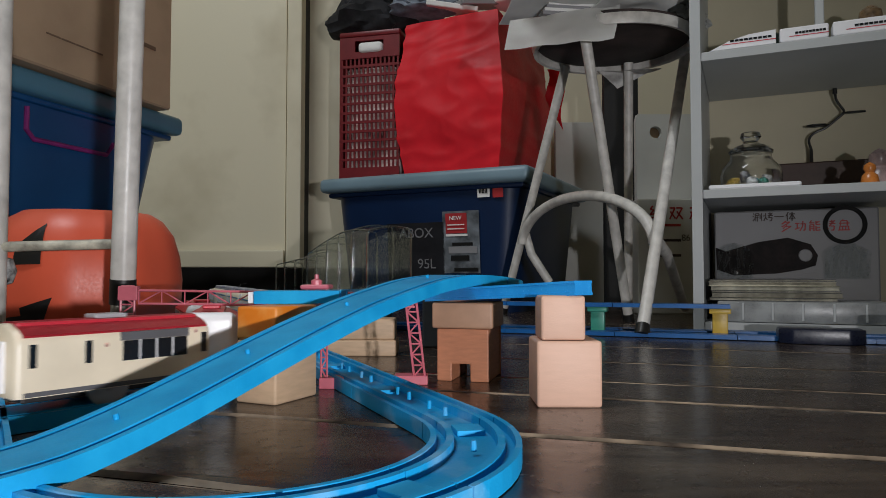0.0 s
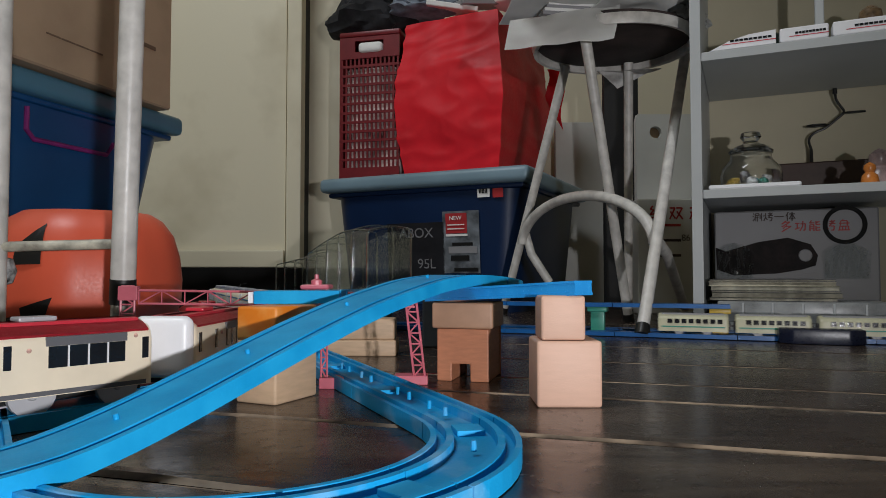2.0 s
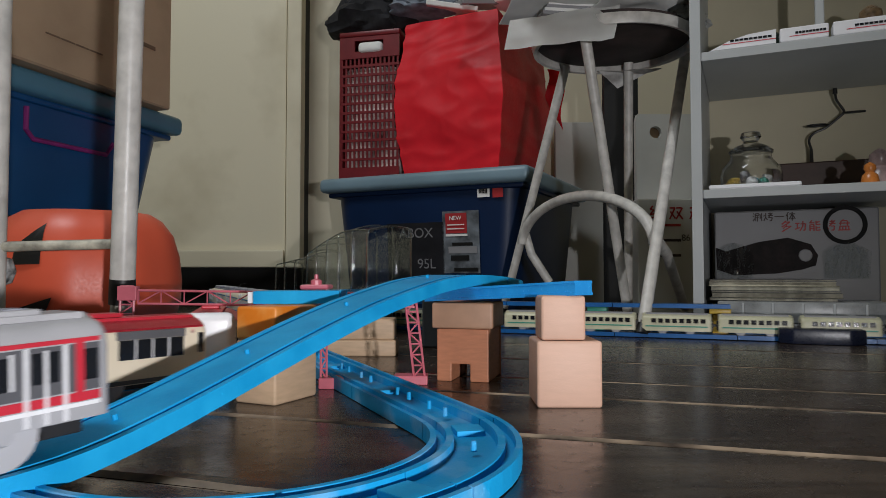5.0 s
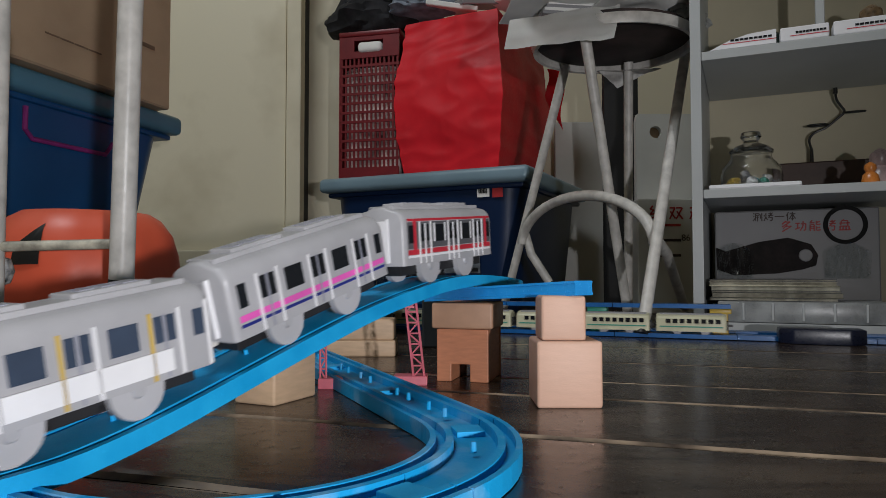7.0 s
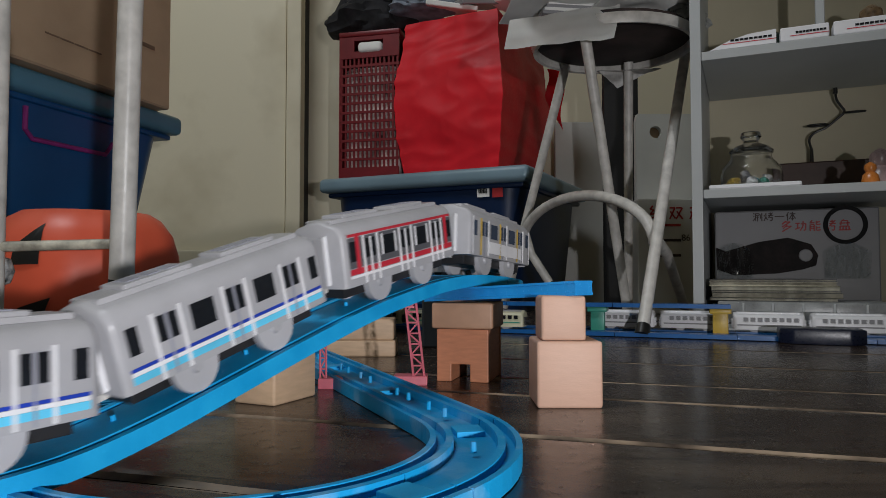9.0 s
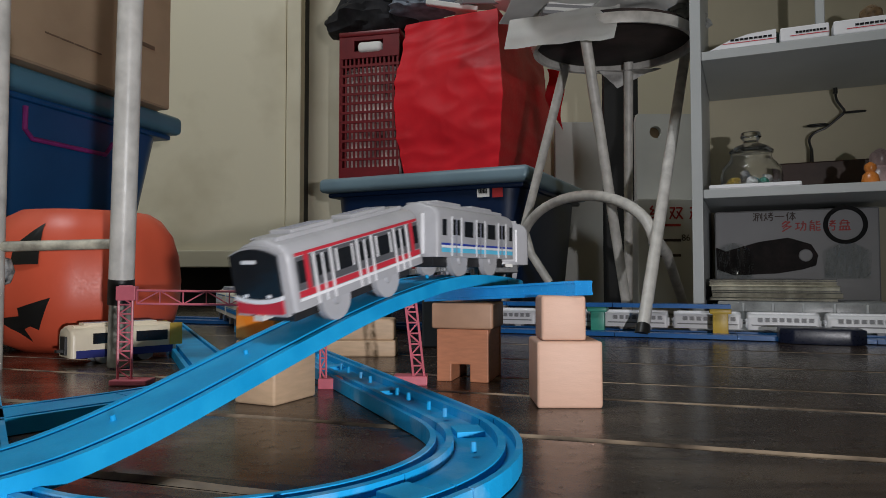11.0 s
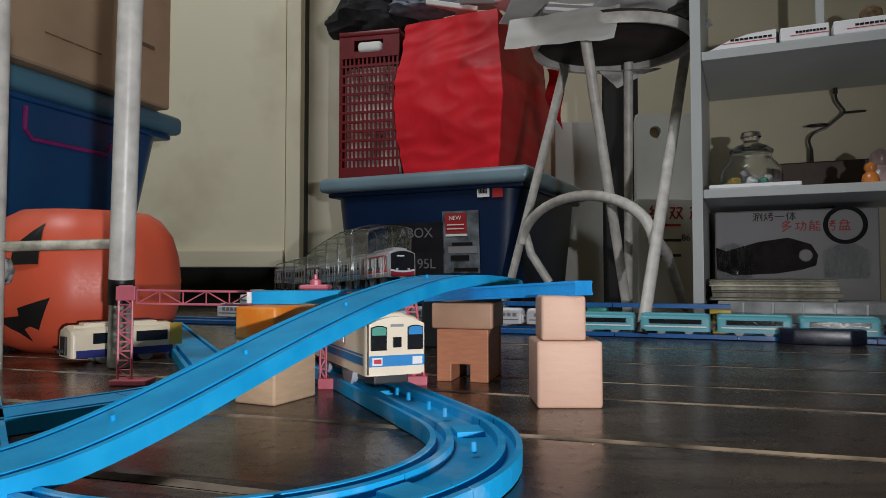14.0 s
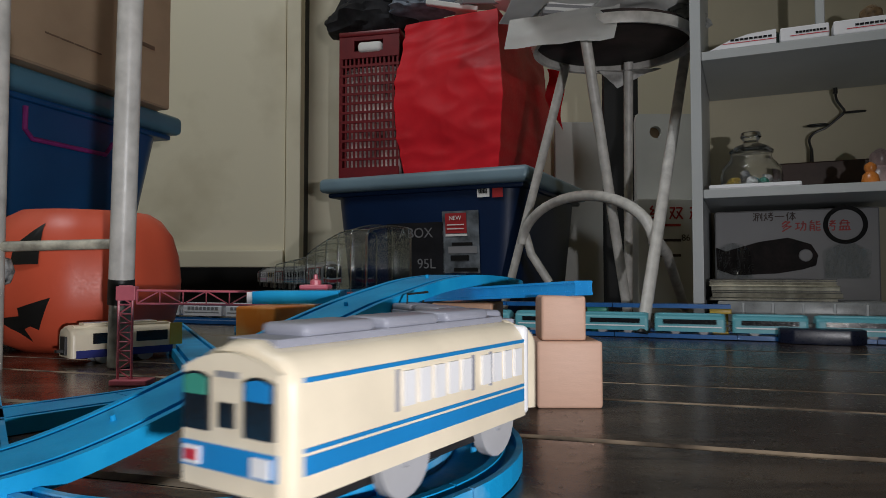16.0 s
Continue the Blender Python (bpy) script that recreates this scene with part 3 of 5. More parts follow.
# a sheet that hangs over the seat's edge
corners = [Vector((0.0977, 0.98, 0.45)), Vector((0.2577, 0.97, 0.4711)), Vector((0.2435, 0.955, 0.4143)), Vector((0.0879, 0.965, 0.4013))]
bm = bmesh.new()
grid = [[bm.verts.new(corners[0].lerp(corners[1], i / 16).lerp(corners[3].lerp(corners[2], i / 16), j / 10) + Vector((0, 0.006 * noise.noise((i * 0.3, j * 0.3, 4.0)) - 0.004 * math.sin(j * 0.3), 0.003 * noise.noise((i * 0.25, 1.0, 2.0))))) for i in range(17)] for j in range(11)]
for a, b in zip(grid, grid[1:]):
    for i in range(16):
        bm.faces.new((a[i], a[i + 1], b[i + 1], b[i]))
bmesh.ops.solidify(bm, geom=bm.faces[:], thickness=0.0008)
solo("hanging_paper", bm, PAPER, "white paper sheet hanging over the edge of the stool seat", "paper", smooth=True)
d0, d1 = (0.3795, 1.5, 0.312), (0.4311, 1.5, 0.312)
# black sheet: the shade between the white boards, put in as a thing
solo("gap_shade_strip", box(d0[0] - 0.02, d1[0] + 0.004, 1.5, 1.52, 0.0, 0.56), BLACKGAP, "black upright sheet standing in for shade in the gap between white boards", "board")

# things piled on the seat
c = (0.2205, 1.06, 0.5005)
pile = thing("paper_pile", "pile of white printed papers on the stool seat", "paper", pose(c[0], 1.07, seat_z + 0.0145, 0, 0, 8))
for k in range(5):
    part("paper_layer", box(-0.085 + 0.004 * k, 0.08 - 0.003 * k, -0.075 + 0.003 * k, 0.07, 0.006 * k, 0.006 * k + 0.0052), PAPER if k % 2 else GREYC, pile)
heap("plastic_bag", material("crumpled_grey_plastic_film", (0.42, 0.43, 0.42), 0.3, vary=0.3, scale=60, bump=0.6, fine=120), "crumpled greyish plastic bag on the stool seat", "bag", (0.3452, 1.08, seat_z + 0.0335), (0.062, 0.065, 0.03), 7.0, 0.5)
a, b, c, d = (Vector(p) for p in ((0.2747, 1.19, 0.4386), (0.3509, 1.17, 0.4265), (0.3072, 1.185, 0.4058), (0.3676, 1.13, 0.4242)))
bm = bmesh.new()
va = [bm.verts.new(p) for p in (a, c, b, d)]
bm.faces.new(va[:3])
bm.faces.new((va[0], va[2], va[3]))
bmesh.ops.subdivide_edges(bm, edges=bm.edges[:], cuts=4, use_grid_fill=True)
for v in bm.verts:
    v.co.y += 0.01 * noise.noise(v.co * 60)
bmesh.ops.solidify(bm, geom=bm.faces[:], thickness=0.0008)
solo("film_scrap", bm, material("thin_grey_film", (0.4, 0.39, 0.37), 0.4, vary=0.2, scale=80), "torn grey film scrap hanging under the seat", "plastic film", smooth=True)

# ---- white boards and carton leaning behind the stool ----
solo("white_board", box(0.31, 0.465, 1.86, 1.885, 0.0, 0.5), BOARDW, "plain white board leaning behind the stool", "board", bevel=0.002)
p0, p1, ph = (0.4012, 1.4, 0.2962), (0.5935, 1.4, 0.2962), (0.442, 1.4, 0.3742)
hb = thing("holed_board", "white board with a round finger hole", "board", pose(0, 0, 0))
bm = bmesh.new()
HR = 0.0125
n = 24
circ = [(ph[0] + HR * math.cos(2 * math.pi * k / n), ph[2] + HR * math.sin(2 * math.pi * k / n)) for k in range(n)]
frame_pts = []
for x, z in circ:
    dx, dz = x - ph[0], z - ph[2]
    k = min((p1[0] - ph[0]) / dx if dx > 1e-6 else (p0[0] - ph[0]) / dx if dx < -1e-6 else 99, (0.412 - ph[2]) / dz if dz > 1e-6 else (0.0 - ph[2]) / dz if dz < -1e-6 else 99)
    frame_pts.append((ph[0] + dx * k, ph[2] + dz * k))
va = [[bm.verts.new((x, y, z)) for x, z in pts] for pts, y in ((circ, 1.4), (frame_pts, 1.4), (circ, 1.416), (frame_pts, 1.416))]
for k in range(n):
    j = (k + 1) % n
    bm.faces.new((va[0][k], va[0][j], va[1][j], va[1][k]))
    bm.faces.new((va[2][k], va[2][j], va[3][j], va[3][k]))
    bm.faces.new((va[0][k], va[0][j], va[2][j], va[2][k]))
    bm.faces.new((va[1][k], va[1][j], va[3][j], va[3][k]))
part("panel", bm, BOARDW, hb)
part("hole_backing", box(ph[0] - 0.03, ph[0] + 0.03, 1.418, 1.422, ph[2] - 0.03, ph[2] + 0.03), CARD, hb)
c0, c1 = (0.3855, 1.34, 0.2282), (0.5055, 1.34, 0.2282)
PRINTRED = material("red_print_ink", (0.4, 0.03, 0.03), 0.5)
ct = thing("printed_carton", "white carton with red printed characters", "carton", pose(c0[0], 1.34, 0.0))
part("carton_body", rounded(0, c1[0] - c0[0], 0, 0.05, 0, c0[2], 0.002, 1), BOARDW, ct)


def strokes(name, parent, mat, x, z, size, pattern, y):
    """A printed character drawn with bars on a unit square: (x0, z0, x1, z1)."""
    bm = bmesh.new()
    for x0, z0, x1, z1 in pattern:
        w = 0.055 * size
        a, b = Vector((x + x0 * size, 0, z + z0 * size)), Vector((x + x1 * size, 0, z + z1 * size))
        d = (b - a).normalized()
        s = Vector((-d.z, 0, d.x)) * w
        q = [bm.verts.new((p.x, y, p.z)) for p in (a - s, b - s, b + s, a + s)]
        q2 = [bm.verts.new((p.co.x, y - 0.0006, p.co.z)) for p in q]
        bm.faces.new(q2)
        for k in range(4):
            bm.faces.new((q[k], q[(k + 1) % 4], q2[(k + 1) % 4], q2[k]))
    return part(name, bm, mat, parent)


GLYPH = {
    "hong": [(0.3, 1, 0.1, 0.75), (0.1, 0.75, 0.35, 0.7), (0.35, 0.7, 0.1, 0.4), (0.1, 0.4, 0.4, 0.42), (0.05, 0.08, 0.4, 0.2), (0.5, 0.85, 0.95, 0.85), (0.72, 0.85, 0.72, 0.1), (0.45, 0.1, 1, 0.1)],
    "shuang": [(0.05, 0.85, 0.42, 0.85), (0.42, 0.85, 0.05, 0.05), (0.1, 0.6, 0.45, 0.1), (0.52, 0.85, 0.95, 0.85), (0.95, 0.85, 0.5, 0.05), (0.55, 0.6, 0.98, 0.05)],
    "duo": [(0.45, 1, 0.1, 0.7), (0.35, 0.9, 0.8, 0.9), (0.8, 0.9, 0.1, 0.45), (0.55, 0.6, 0.2, 0.3), (0.45, 0.5, 0.9, 0.5), (0.9, 0.5, 0.1, 0)],
    "gong": [(0.05, 0.75, 0.42, 0.75), (0.24, 0.75, 0.24, 0.3), (0.02, 0.2, 0.45, 0.35), (0.5, 0.7, 0.92, 0.7), (0.7, 0.95, 0.68, 0.5), (0.68, 0.5, 0.45, 0.05), (0.92, 0.7, 0.85, 0.08), (0.85, 0.08, 0.72, 0.12)],
    "neng": [(0.25, 1, 0.08, 0.75), (0.08, 0.75, 0.45, 0.78), (0.1, 0.6, 0.1, 0), (0.42, 0.6, 0.42, 0), (0.1, 0.6, 0.42, 0.6), (0.1, 0.4, 0.42, 0.4), (0.1, 0.22, 0.42, 0.22), (0.6, 0.95, 0.6, 0.6), (0.6, 0.6, 0.95, 0.62), (0.6, 0.78, 0.9, 0.88), (0.6, 0.45, 0.6, 0.05), (0.6, 0.05, 0.95, 0.1), (0.6, 0.25, 0.9, 0.35)],
    "kao": [(0.25, 0.95, 0.25, 0.5), (0.25, 0.5, 0.05, 0.05), (0.25, 0.45, 0.42, 0.15), (0.1, 0.75, 0.06, 0.55), (0.5, 0.85, 0.9, 0.85), (0.7, 1, 0.7, 0.65), (0.45, 0.65, 1, 0.65), (0.95, 0.95, 0.48, 0.4), (0.6, 0.42, 0.9, 0.42), (0.9, 0.42, 0.85, 0.05), (0.85, 0.05, 0.65, 0.05)],
    "pan": [(0.45, 1, 0.35, 0.88), (0.25, 0.88, 0.75, 0.88), (0.25, 0.88, 0.2, 0.45), (0.75, 0.88, 0.75, 0.45), (0.1, 0.66, 0.92, 0.66), (0.15, 0.38, 0.85, 0.38), (0.15, 0.38, 0.15, 0.05), (0.85, 0.38, 0.85, 0.05), (0.38, 0.38, 0.38, 0.05), (0.62, 0.38, 0.62, 0.05), (0.02, 0.04, 0.98, 0.04)],
    "shuan": [(0.08, 0.95, 0.2, 0.82), (0.04, 0.65, 0.16, 0.55), (0.05, 0.05, 0.22, 0.35), (0.3, 0.9, 0.68, 0.9), (0.3, 0.9, 0.28, 0.05), (0.3, 0.7, 0.68, 0.7), (0.68, 0.9, 0.68, 0.7), (0.5, 0.6, 0.5, 0), (0.36, 0.5, 0.64, 0.5), (0.8, 0.8, 0.8, 0.3), (0.95, 0.95, 0.95, 0.03)],
    "yi": [(0.02, 0.5, 0.98, 0.5)],
    "ti": [(0.3, 0.98, 0.05, 0.5), (0.2, 0.7, 0.2, 0), (0.4, 0.75, 0.98, 0.75), (0.68, 0.98, 0.68, 0), (0.66, 0.7, 0.38, 0.2), (0.7, 0.7, 0.98, 0.2), (0.52, 0.2, 0.84, 0.2)],
}
for k, g in enumerate(("hong", "shuang", "shuang")):
    strokes("printed_character", ct, PRINTRED, 0.022 + 0.04 * k, c0[2] - 0.042, 0.028, GLYPH[g], -0.0002)
lettering("lettering", "86", 0.018, INK, ct, pose(0.095, -0.0006, c0[2] - 0.078, 90, 0, 0))
for k in range(3):
    part("print_bar", box(0.02, 0.085, -0.001, 0.0, c0[2] - 0.055 - 0.03 * k, c0[2] - 0.05 - 0.03 * k), PRINTRED if k == 0 else INK, ct)

# ---- shelf unit ----
SH = pose(0.337, 0.915, 0.0, 0, 0, -24)
sh = thing("shelf_unit", "white laminate shelf unit with three open compartments", "shelf", SH)
SW, SD = 0.62, 0.24
z1, z2, z3 = 0.1916, 0.3794, 0.6
part("side_panel", box(0, 0.014, 0, SD, 0, 0.95), SHELFM, sh, bevel=0.001)
part("side_panel", box(SW - 0.014, SW, 0, SD, 0, 0.95), SHELFM, sh, bevel=0.001)
for z in (z1, z2, z3):
    part("shelf_board", box(0.0145, SW - 0.0145, 0.002, SD - 0.002, z - 0.012, z), SHELFM, sh, bevel=0.001)
part("base_board", box(0.0145, SW - 0.0145, 0.002, SD - 0.002, 0.002, 0.014), SHELFM, sh)
part("back_panel", box(0.0, SW, SD, SD + 0.008, 0, 0.95), WALLM, sh)

# carton with the picture of a hot plate
g0, g1 = (0.0233, 0.13, 0.1854), (0.2359, 0.13, 0.1762)
gr = thing("appliance_carton", "grey printed carton showing a black hot plate", "carton", SH @ pose(g0[0], 0.13, 0.0145))
GW, GH = g1[0] - g0[0], z1 - 0.02 - 0.0145
part("carton_body", rounded(0, GW, 0, 0.1, 0, GH, 0.002, 1), GREYC, gr)


def gx(u):
    return GW * (u - 1264) / (1556 - 1264)


def gz(v):
    return GH - GH * (v - 358) / (575 - 358)


for k, g in enumerate(("shuan", "kao", "yi", "ti")):
    strokes("printed_character", gr, INK, gx(1336 + 20 * k), gz(380), 0.013, GLYPH[g], -0.0003)
for k, g in enumerate(("duo", "gong", "neng", "kao", "pan")):
    strokes("printed_character", gr, PRINTRED, gx(1387 + 25 * k), gz(402), 0.0155, GLYPH[g], -0.0003)
PRINTBLACK = material("black_print", (0.01, 0.01, 0.01), 0.7, spec=0.2)
bm = bmesh.new()
ro, ri = 0.0275, 0.0215
rings = [[bm.verts.new((gx(1499) + r * math.cos(2 * math.pi * k / 36), y, gz(391) + r * math.sin(2 * math.pi * k / 36))) for k in range(36)] for r, y in ((ri, -0.0002), (ri, -0.001), (ro, -0.001), (ro, -0.0002))]
for q0, q1 in zip(rings, rings[1:]):
    for k in range(36):
        bm.faces.new((q0[k], q0[(k + 1) % 36], q1[(k + 1) % 36], q1[k]))
part("printed_ring", bm, PRINTBLACK, gr)
out = [(1266, 432), (1285, 440), (1345, 422), (1400, 414), (1440, 428), (1452, 450), (1448, 470), (1425, 478), (1380, 486), (1300, 490), (1268, 478)]
bm = bmesh.new()
vs = [bm.verts.new((gx(u), -0.0008, gz(v))) for u, v in out]
bm.faces.new(vs)
part("printed_plate", bm, material("dark_printed_plate", (0.012, 0.007, 0.007), 0.6, vary=0.4, scale=60, spec=0.2), gr, "black hot plate picture")
o = part("printed_knob", lathe([(0.0, 0.001), (0.008, 0.001), (0.009, 0.0)], 20), GREYC, gr)
o.matrix_basis = pose(gx(1430), -0.0012, gz(450), 90, 0, 0)

# books and magazines piled flat at the front of the lowest shelf
bkz = 0.0145
PAGES = material("yellowed_page_edges", (0.36, 0.34, 0.27), 0.8, vary=0.3, scale=60)
OLIVE = material("faded_olive_cover", (0.2, 0.2, 0.13), 0.6, vary=0.2, scale=30)
random.seed(5)
CASE = material("grey_translucent_case", (0.3, 0.31, 0.31), 0.3, vary=0.25, scale=30)
case = thing("plastic_case", "grey translucent plastic case under the magazines", "box", SH @ pose(0.03, 0.006, bkz))
part("case_body", rounded(0, 0.2, 0, 0.1, 0, 0.0275, 0.002, 2), CASE, case, smooth=True)
for k in range(5):
    part("case_rib", rounded(0.03 + 0.035 * k, 0.033 + 0.035 * k, -0.0012, 0.0, 0.003, 0.0255, 0.0004, 1), SHELFM, case)
bkz += 0.028
for k, (th, cov, x0, x1) in enumerate(((0.004, BLACKP, 0.02, 0.172), (0.0062, OLIVE, 0.0225, 0.178), (0.003, BLACKP, 0.022, 0.176), (0.0058, OLIVE, 0.0215, 0.174), (0.0055, CREAMW, 0.019, 0.171), (0.003, BLACKP, 0.0195, 0.17))):
    b = thing("magazine", "worn magazine lying in a flat pile on the lowest shelf", "magazine", SH @ pose(x0, 0.01 + random.uniform(0, 0.006), bkz, 0, 0, random.uniform(-1, 1)), group="pile of magazines")
    part("page_block", box(0.001, x1 - x0 - 0.001, 0.001, 0.09, 0.0006, th - 0.0006), PAGES, b)
    part("cover", box(0, x1 - x0, 0, 0.09, 0, 0.0006), cov, b)
    part("cover", box(0, x1 - x0, 0, 0.09, th - 0.0006, th), cov, b)
    bkz += th + 0.0002
# clear wrappings that catch the light on the carton
FILM = thin_clear("crinkled_clear_film", 0.12, 0.12)
for k, (x0, w, h) in enumerate(((0.026, 0.05, 0.052), (0.168, 0.055, 0.05))):
    bm = bmesh.new()
    sheet = [[bm.verts.new((x0 + w * i / 22, 0.112 + 0.006 * noise.noise((i * 0.55, j * 0.12, k * 3.0)) + 0.012 * (1 - j / 12), bkz + 0.0005 + h * (j / 12) * (0.75 + 0.25 * math.sin(math.pi * i / 22)))) for i in range(23)] for j in range(13)]
    for r0, r1 in zip(sheet, sheet[1:]):
        for i in range(22):
            bm.faces.new((r0[i], r0[i + 1], r1[i + 1], r1[i]))
    bmesh.ops.solidify(bm, geom=bm.faces[:], thickness=0.0006)
    solo("plastic_wrapping", bm, FILM, "crinkled clear plastic wrapping standing on the magazines", "plastic film", SH, smooth=True, group="clear wrappings")

# glass jar with toys in it
j = (0.0746, 0.06, 0.2119)
jar = thing("glass_jar", "round clear glass jar with small toys inside", "jar", SH @ pose(j[0], 0.075, z1))
JR = 0.041
bm = lathe([(0.0, 0.001), (JR * 0.72, 0.001), (JR * 0.97, 0.012), (JR, 0.024), (JR * 0.93, 0.036), (JR * 0.72, 0.046), (JR * 0.66, 0.05), (JR * 0.66, 0.056),
            (JR * 0.63, 0.056), (JR * 0.63, 0.049), (JR * 0.69, 0.044), (JR * 0.9, 0.035), (JR * 0.965, 0.024), (JR * 0.93, 0.013), (JR * 0.7, 0.003), (0.0, 0.003)], 36)
part("jar_body", bm, GLASS, jar, smooth=True)
lid = part("lid", lathe([(0.0, 0.0565), (JR * 0.7, 0.0565), (JR * 0.72, 0.06), (JR * 0.55, 0.066), (JR * 0.3, 0.07), (JR * 0.22, 0.074), (JR * 0.34, 0.08), (JR * 0.3, 0.086), (0.0, 0.088)], 30), GLASS, jar, smooth=True)
for k, (x, y, z, r, mat) in enumerate(((-0.022, -0.012, 0.012, 0.009, YELLOWT), (0.0, -0.02, 0.012, 0.008, WHITET), (0.015, -0.01, 0.011, 0.008, GREENT), (0.004, 0.01, 0.012, 0.009, TEALT), (-0.008, -0.004, 0.022, 0.008, SILVER), (0.02, 0.008, 0.02, 0.007, WHITET))):
    bm = bmesh.new()
    bmesh.ops.create_icosphere(bm, subdivisions=2, radius=r, matrix=pose(x, y, z + 0.002, 20 * k, 33 * k, 0))
    for v in bm.verts:
        v.co += 0.0025 * noise.noise_vector(v.co * 120)
    part("toy_piece", bm, mat, jar, smooth=True)
# flat things beside the jar
solo("white_tray", rounded(0, 0.1331 - 0.0214, 0, 0.05, 0, 0.006, 0.0015, 1), WHITET, "thin white plastic tray at the shelf edge", "tray", SH @ pose(0.0214, 0.008, z1 + 0.0005))
# dark board leaning at the back
b0, b1 = (0.1089, 0.2, 0.2728), (0.2794, 0.2, 0.2598)
solo("dark_board", rounded(0, b1[0] - b0[0], 0, 0.012, 0, 0.058, 0.002, 1), DARKWOOD, "dark brown wooden board standing on the shelf", "board", SH @ pose(b0[0], 0.2, z1 + 0.0005))
# bent wire plant stem
wire = [(0.162, 0.222, 0.2734), (0.1592, 0.222, 0.2878), (0.1664, 0.222, 0.2979), (0.1827, 0.222, 0.3053), (0.1982, 0.222, 0.318), (0.2074, 0.222, 0.3276), (0.2031, 0.222, 0.3369), (0.1973, 0.222, 0.348), (0.196, 0.222, 0.3623)]


def curve_through(pts, n=6):
    """A smooth line through the points."""
    p = [Vector(q) for q in pts]
    p = [p[0]] + p + [p[-1]]
    out = []
    for a, b, c, d in zip(p, p[1:], p[2:], p[3:]):
        for k in range(n):
            t = k / n
            out.append(0.5 * (2 * b + (c - a) * t + (2 * a - 5 * b + 4 * c - d) * t * t + (3 * b - a - 3 * c + d) * t ** 3))
    return out + [p[-1]]


wr = thing("wire_ornament", "bent black wire ornament with small loops", "ornament", SH)
part("stem", tube(curve_through(wire), 0.0019, 8), BLACKP, wr, smooth=True)


def loop(c, rx, rz, n=20):
    return [(c[0] + rx * math.cos(2 * math.pi * k / n), c[1] + 0.008 * math.sin(2 * math.pi * k / n), c[2] + rz * math.sin(2 * math.pi * k / n)) for k in range(n + 1)]


part("loop", tube(loop((0.2209, 0.222, 0.3263), 0.0145, 0.0022), 0.0014, 6), BLACKP, wr, smooth=True)
part("loop", tube(loop((0.1712, 0.222, 0.3099), 0.0145, 0.003), 0.0014, 6), BLACKP, wr, smooth=True)
part("tip", rod((0.1959, 0.222, 0.357), (0.1961, 0.222, 0.3658), 0.0035, 0.003), BLACKP, wr)
part("base", rod((wire[0][0], 0.222, z1 + 0.0005), wire[0], 0.004, 0.0024), BLACKP, wr)


def figurine(x, z, h, mats, label, y=0.05):
    """A small rounded ornament on a base."""
    f = thing("figurine", label, "figurine", SH @ pose(x, y, z + 0.0003), group="small ornaments on the shelf")
    bm = lathe([(0.0, 0.0), (h * 0.34, 0.0), (h * 0.36, h * 0.1), (h * 0.3, h * 0.42), (h * 0.17, h * 0.55), (h * 0.24, h * 0.7), (h * 0.22, h * 0.85), (h * 0.1, h * 0.95), (0.0, h)], 20)
    part("figurine_body", bm, mats[0], f, smooth=True)
    part("figurine_base", lathe([(0.0, -0.0), (h * 0.42, 0.0), (h * 0.42, h * 0.08), (0.0, h * 0.08)], 20), mats[1], f)
    return f


figurine(0.0527, z2, 0.042, (SILVER, GREYC), "small grey glass shelf ornament", 0.1)
figurine(0.1089, z2, 0.047, (material("dark_green_glaze", (0.03, 0.05, 0.045), 0.2), GREYC), "small dark green glazed ornament", 0.1)
figurine(0.224, z2, 0.06, (material("brown_glaze", (0.2, 0.13, 0.07), 0.3, vary=0.4, scale=60), GREYC), "small brown textured ornament", 0.08)
figurine(0.213, z1, 0.03, (material("orange_glaze", (0.6, 0.2, 0.04), 0.3), YELLOWT), "small orange glazed ornament", 0.04)
figurine(0.2319, z1, 0.055, (material("pinkish_glaze", (0.35, 0.25, 0.24), 0.3, vary=0.3), GREYC), "small pinkish glazed ornament", 0.09)
# white toy train standing on the upper shelf
for k, (x0, x1) in enumerate(((0.0249, 0.1086), (0.1113, 0.17), (0.1725, 0.2494))):
    tr = thing("toy_shelf_car", "white toy train car with dark windows and a red line", "toy train", SH @ pose(x0, 0.012, z2 + 0.0004), group="white toy train on the shelf")
    L = x1 - x0 - 0.002
    if k == 0:
        bm = slab([(0, 0), (L * 0.3, 0.0105), (L * 0.6, 0.0165), (L, 0.0185), (L, 0.0)], 0, 0.026)
        bmesh.ops.transform(bm, matrix=Matrix(((1, 0, 0, 0), (0, 0, 1, 0), (0, 1, 0, 0.003), (0, 0, 0, 1))), verts=bm.verts)
    else:
        bm = rounded(0, L, 0, 0.026, 0.003, 0.0215, 0.002, 2)
    part("car_body", bm, WHITET, tr)
    part("stripe", box(L * 0.2, L, -0.0006, 0.0, 0.0088, 0.0097), REDT, tr)
    for i in range(9):
        xx = L * (0.32 + 0.07 * i)
        part("window", box(xx, xx + L * 0.058, -0.0008, 0.0, 0.0118, 0.0146), WINDOW, tr)
    part("wheel_truck", box(L * 0.15, L * 0.85, 0.004, 0.022, 0.0, 0.003), CHASSIS, tr)
solo("white_post", rounded(0, 0.011, 0, 0.011, 0, 0.12, 0.001, 1), SHELFM, "white square post standing on the upper shelf", "post", SH @ pose(0.1569, 0.06, z2 + 0.0004))

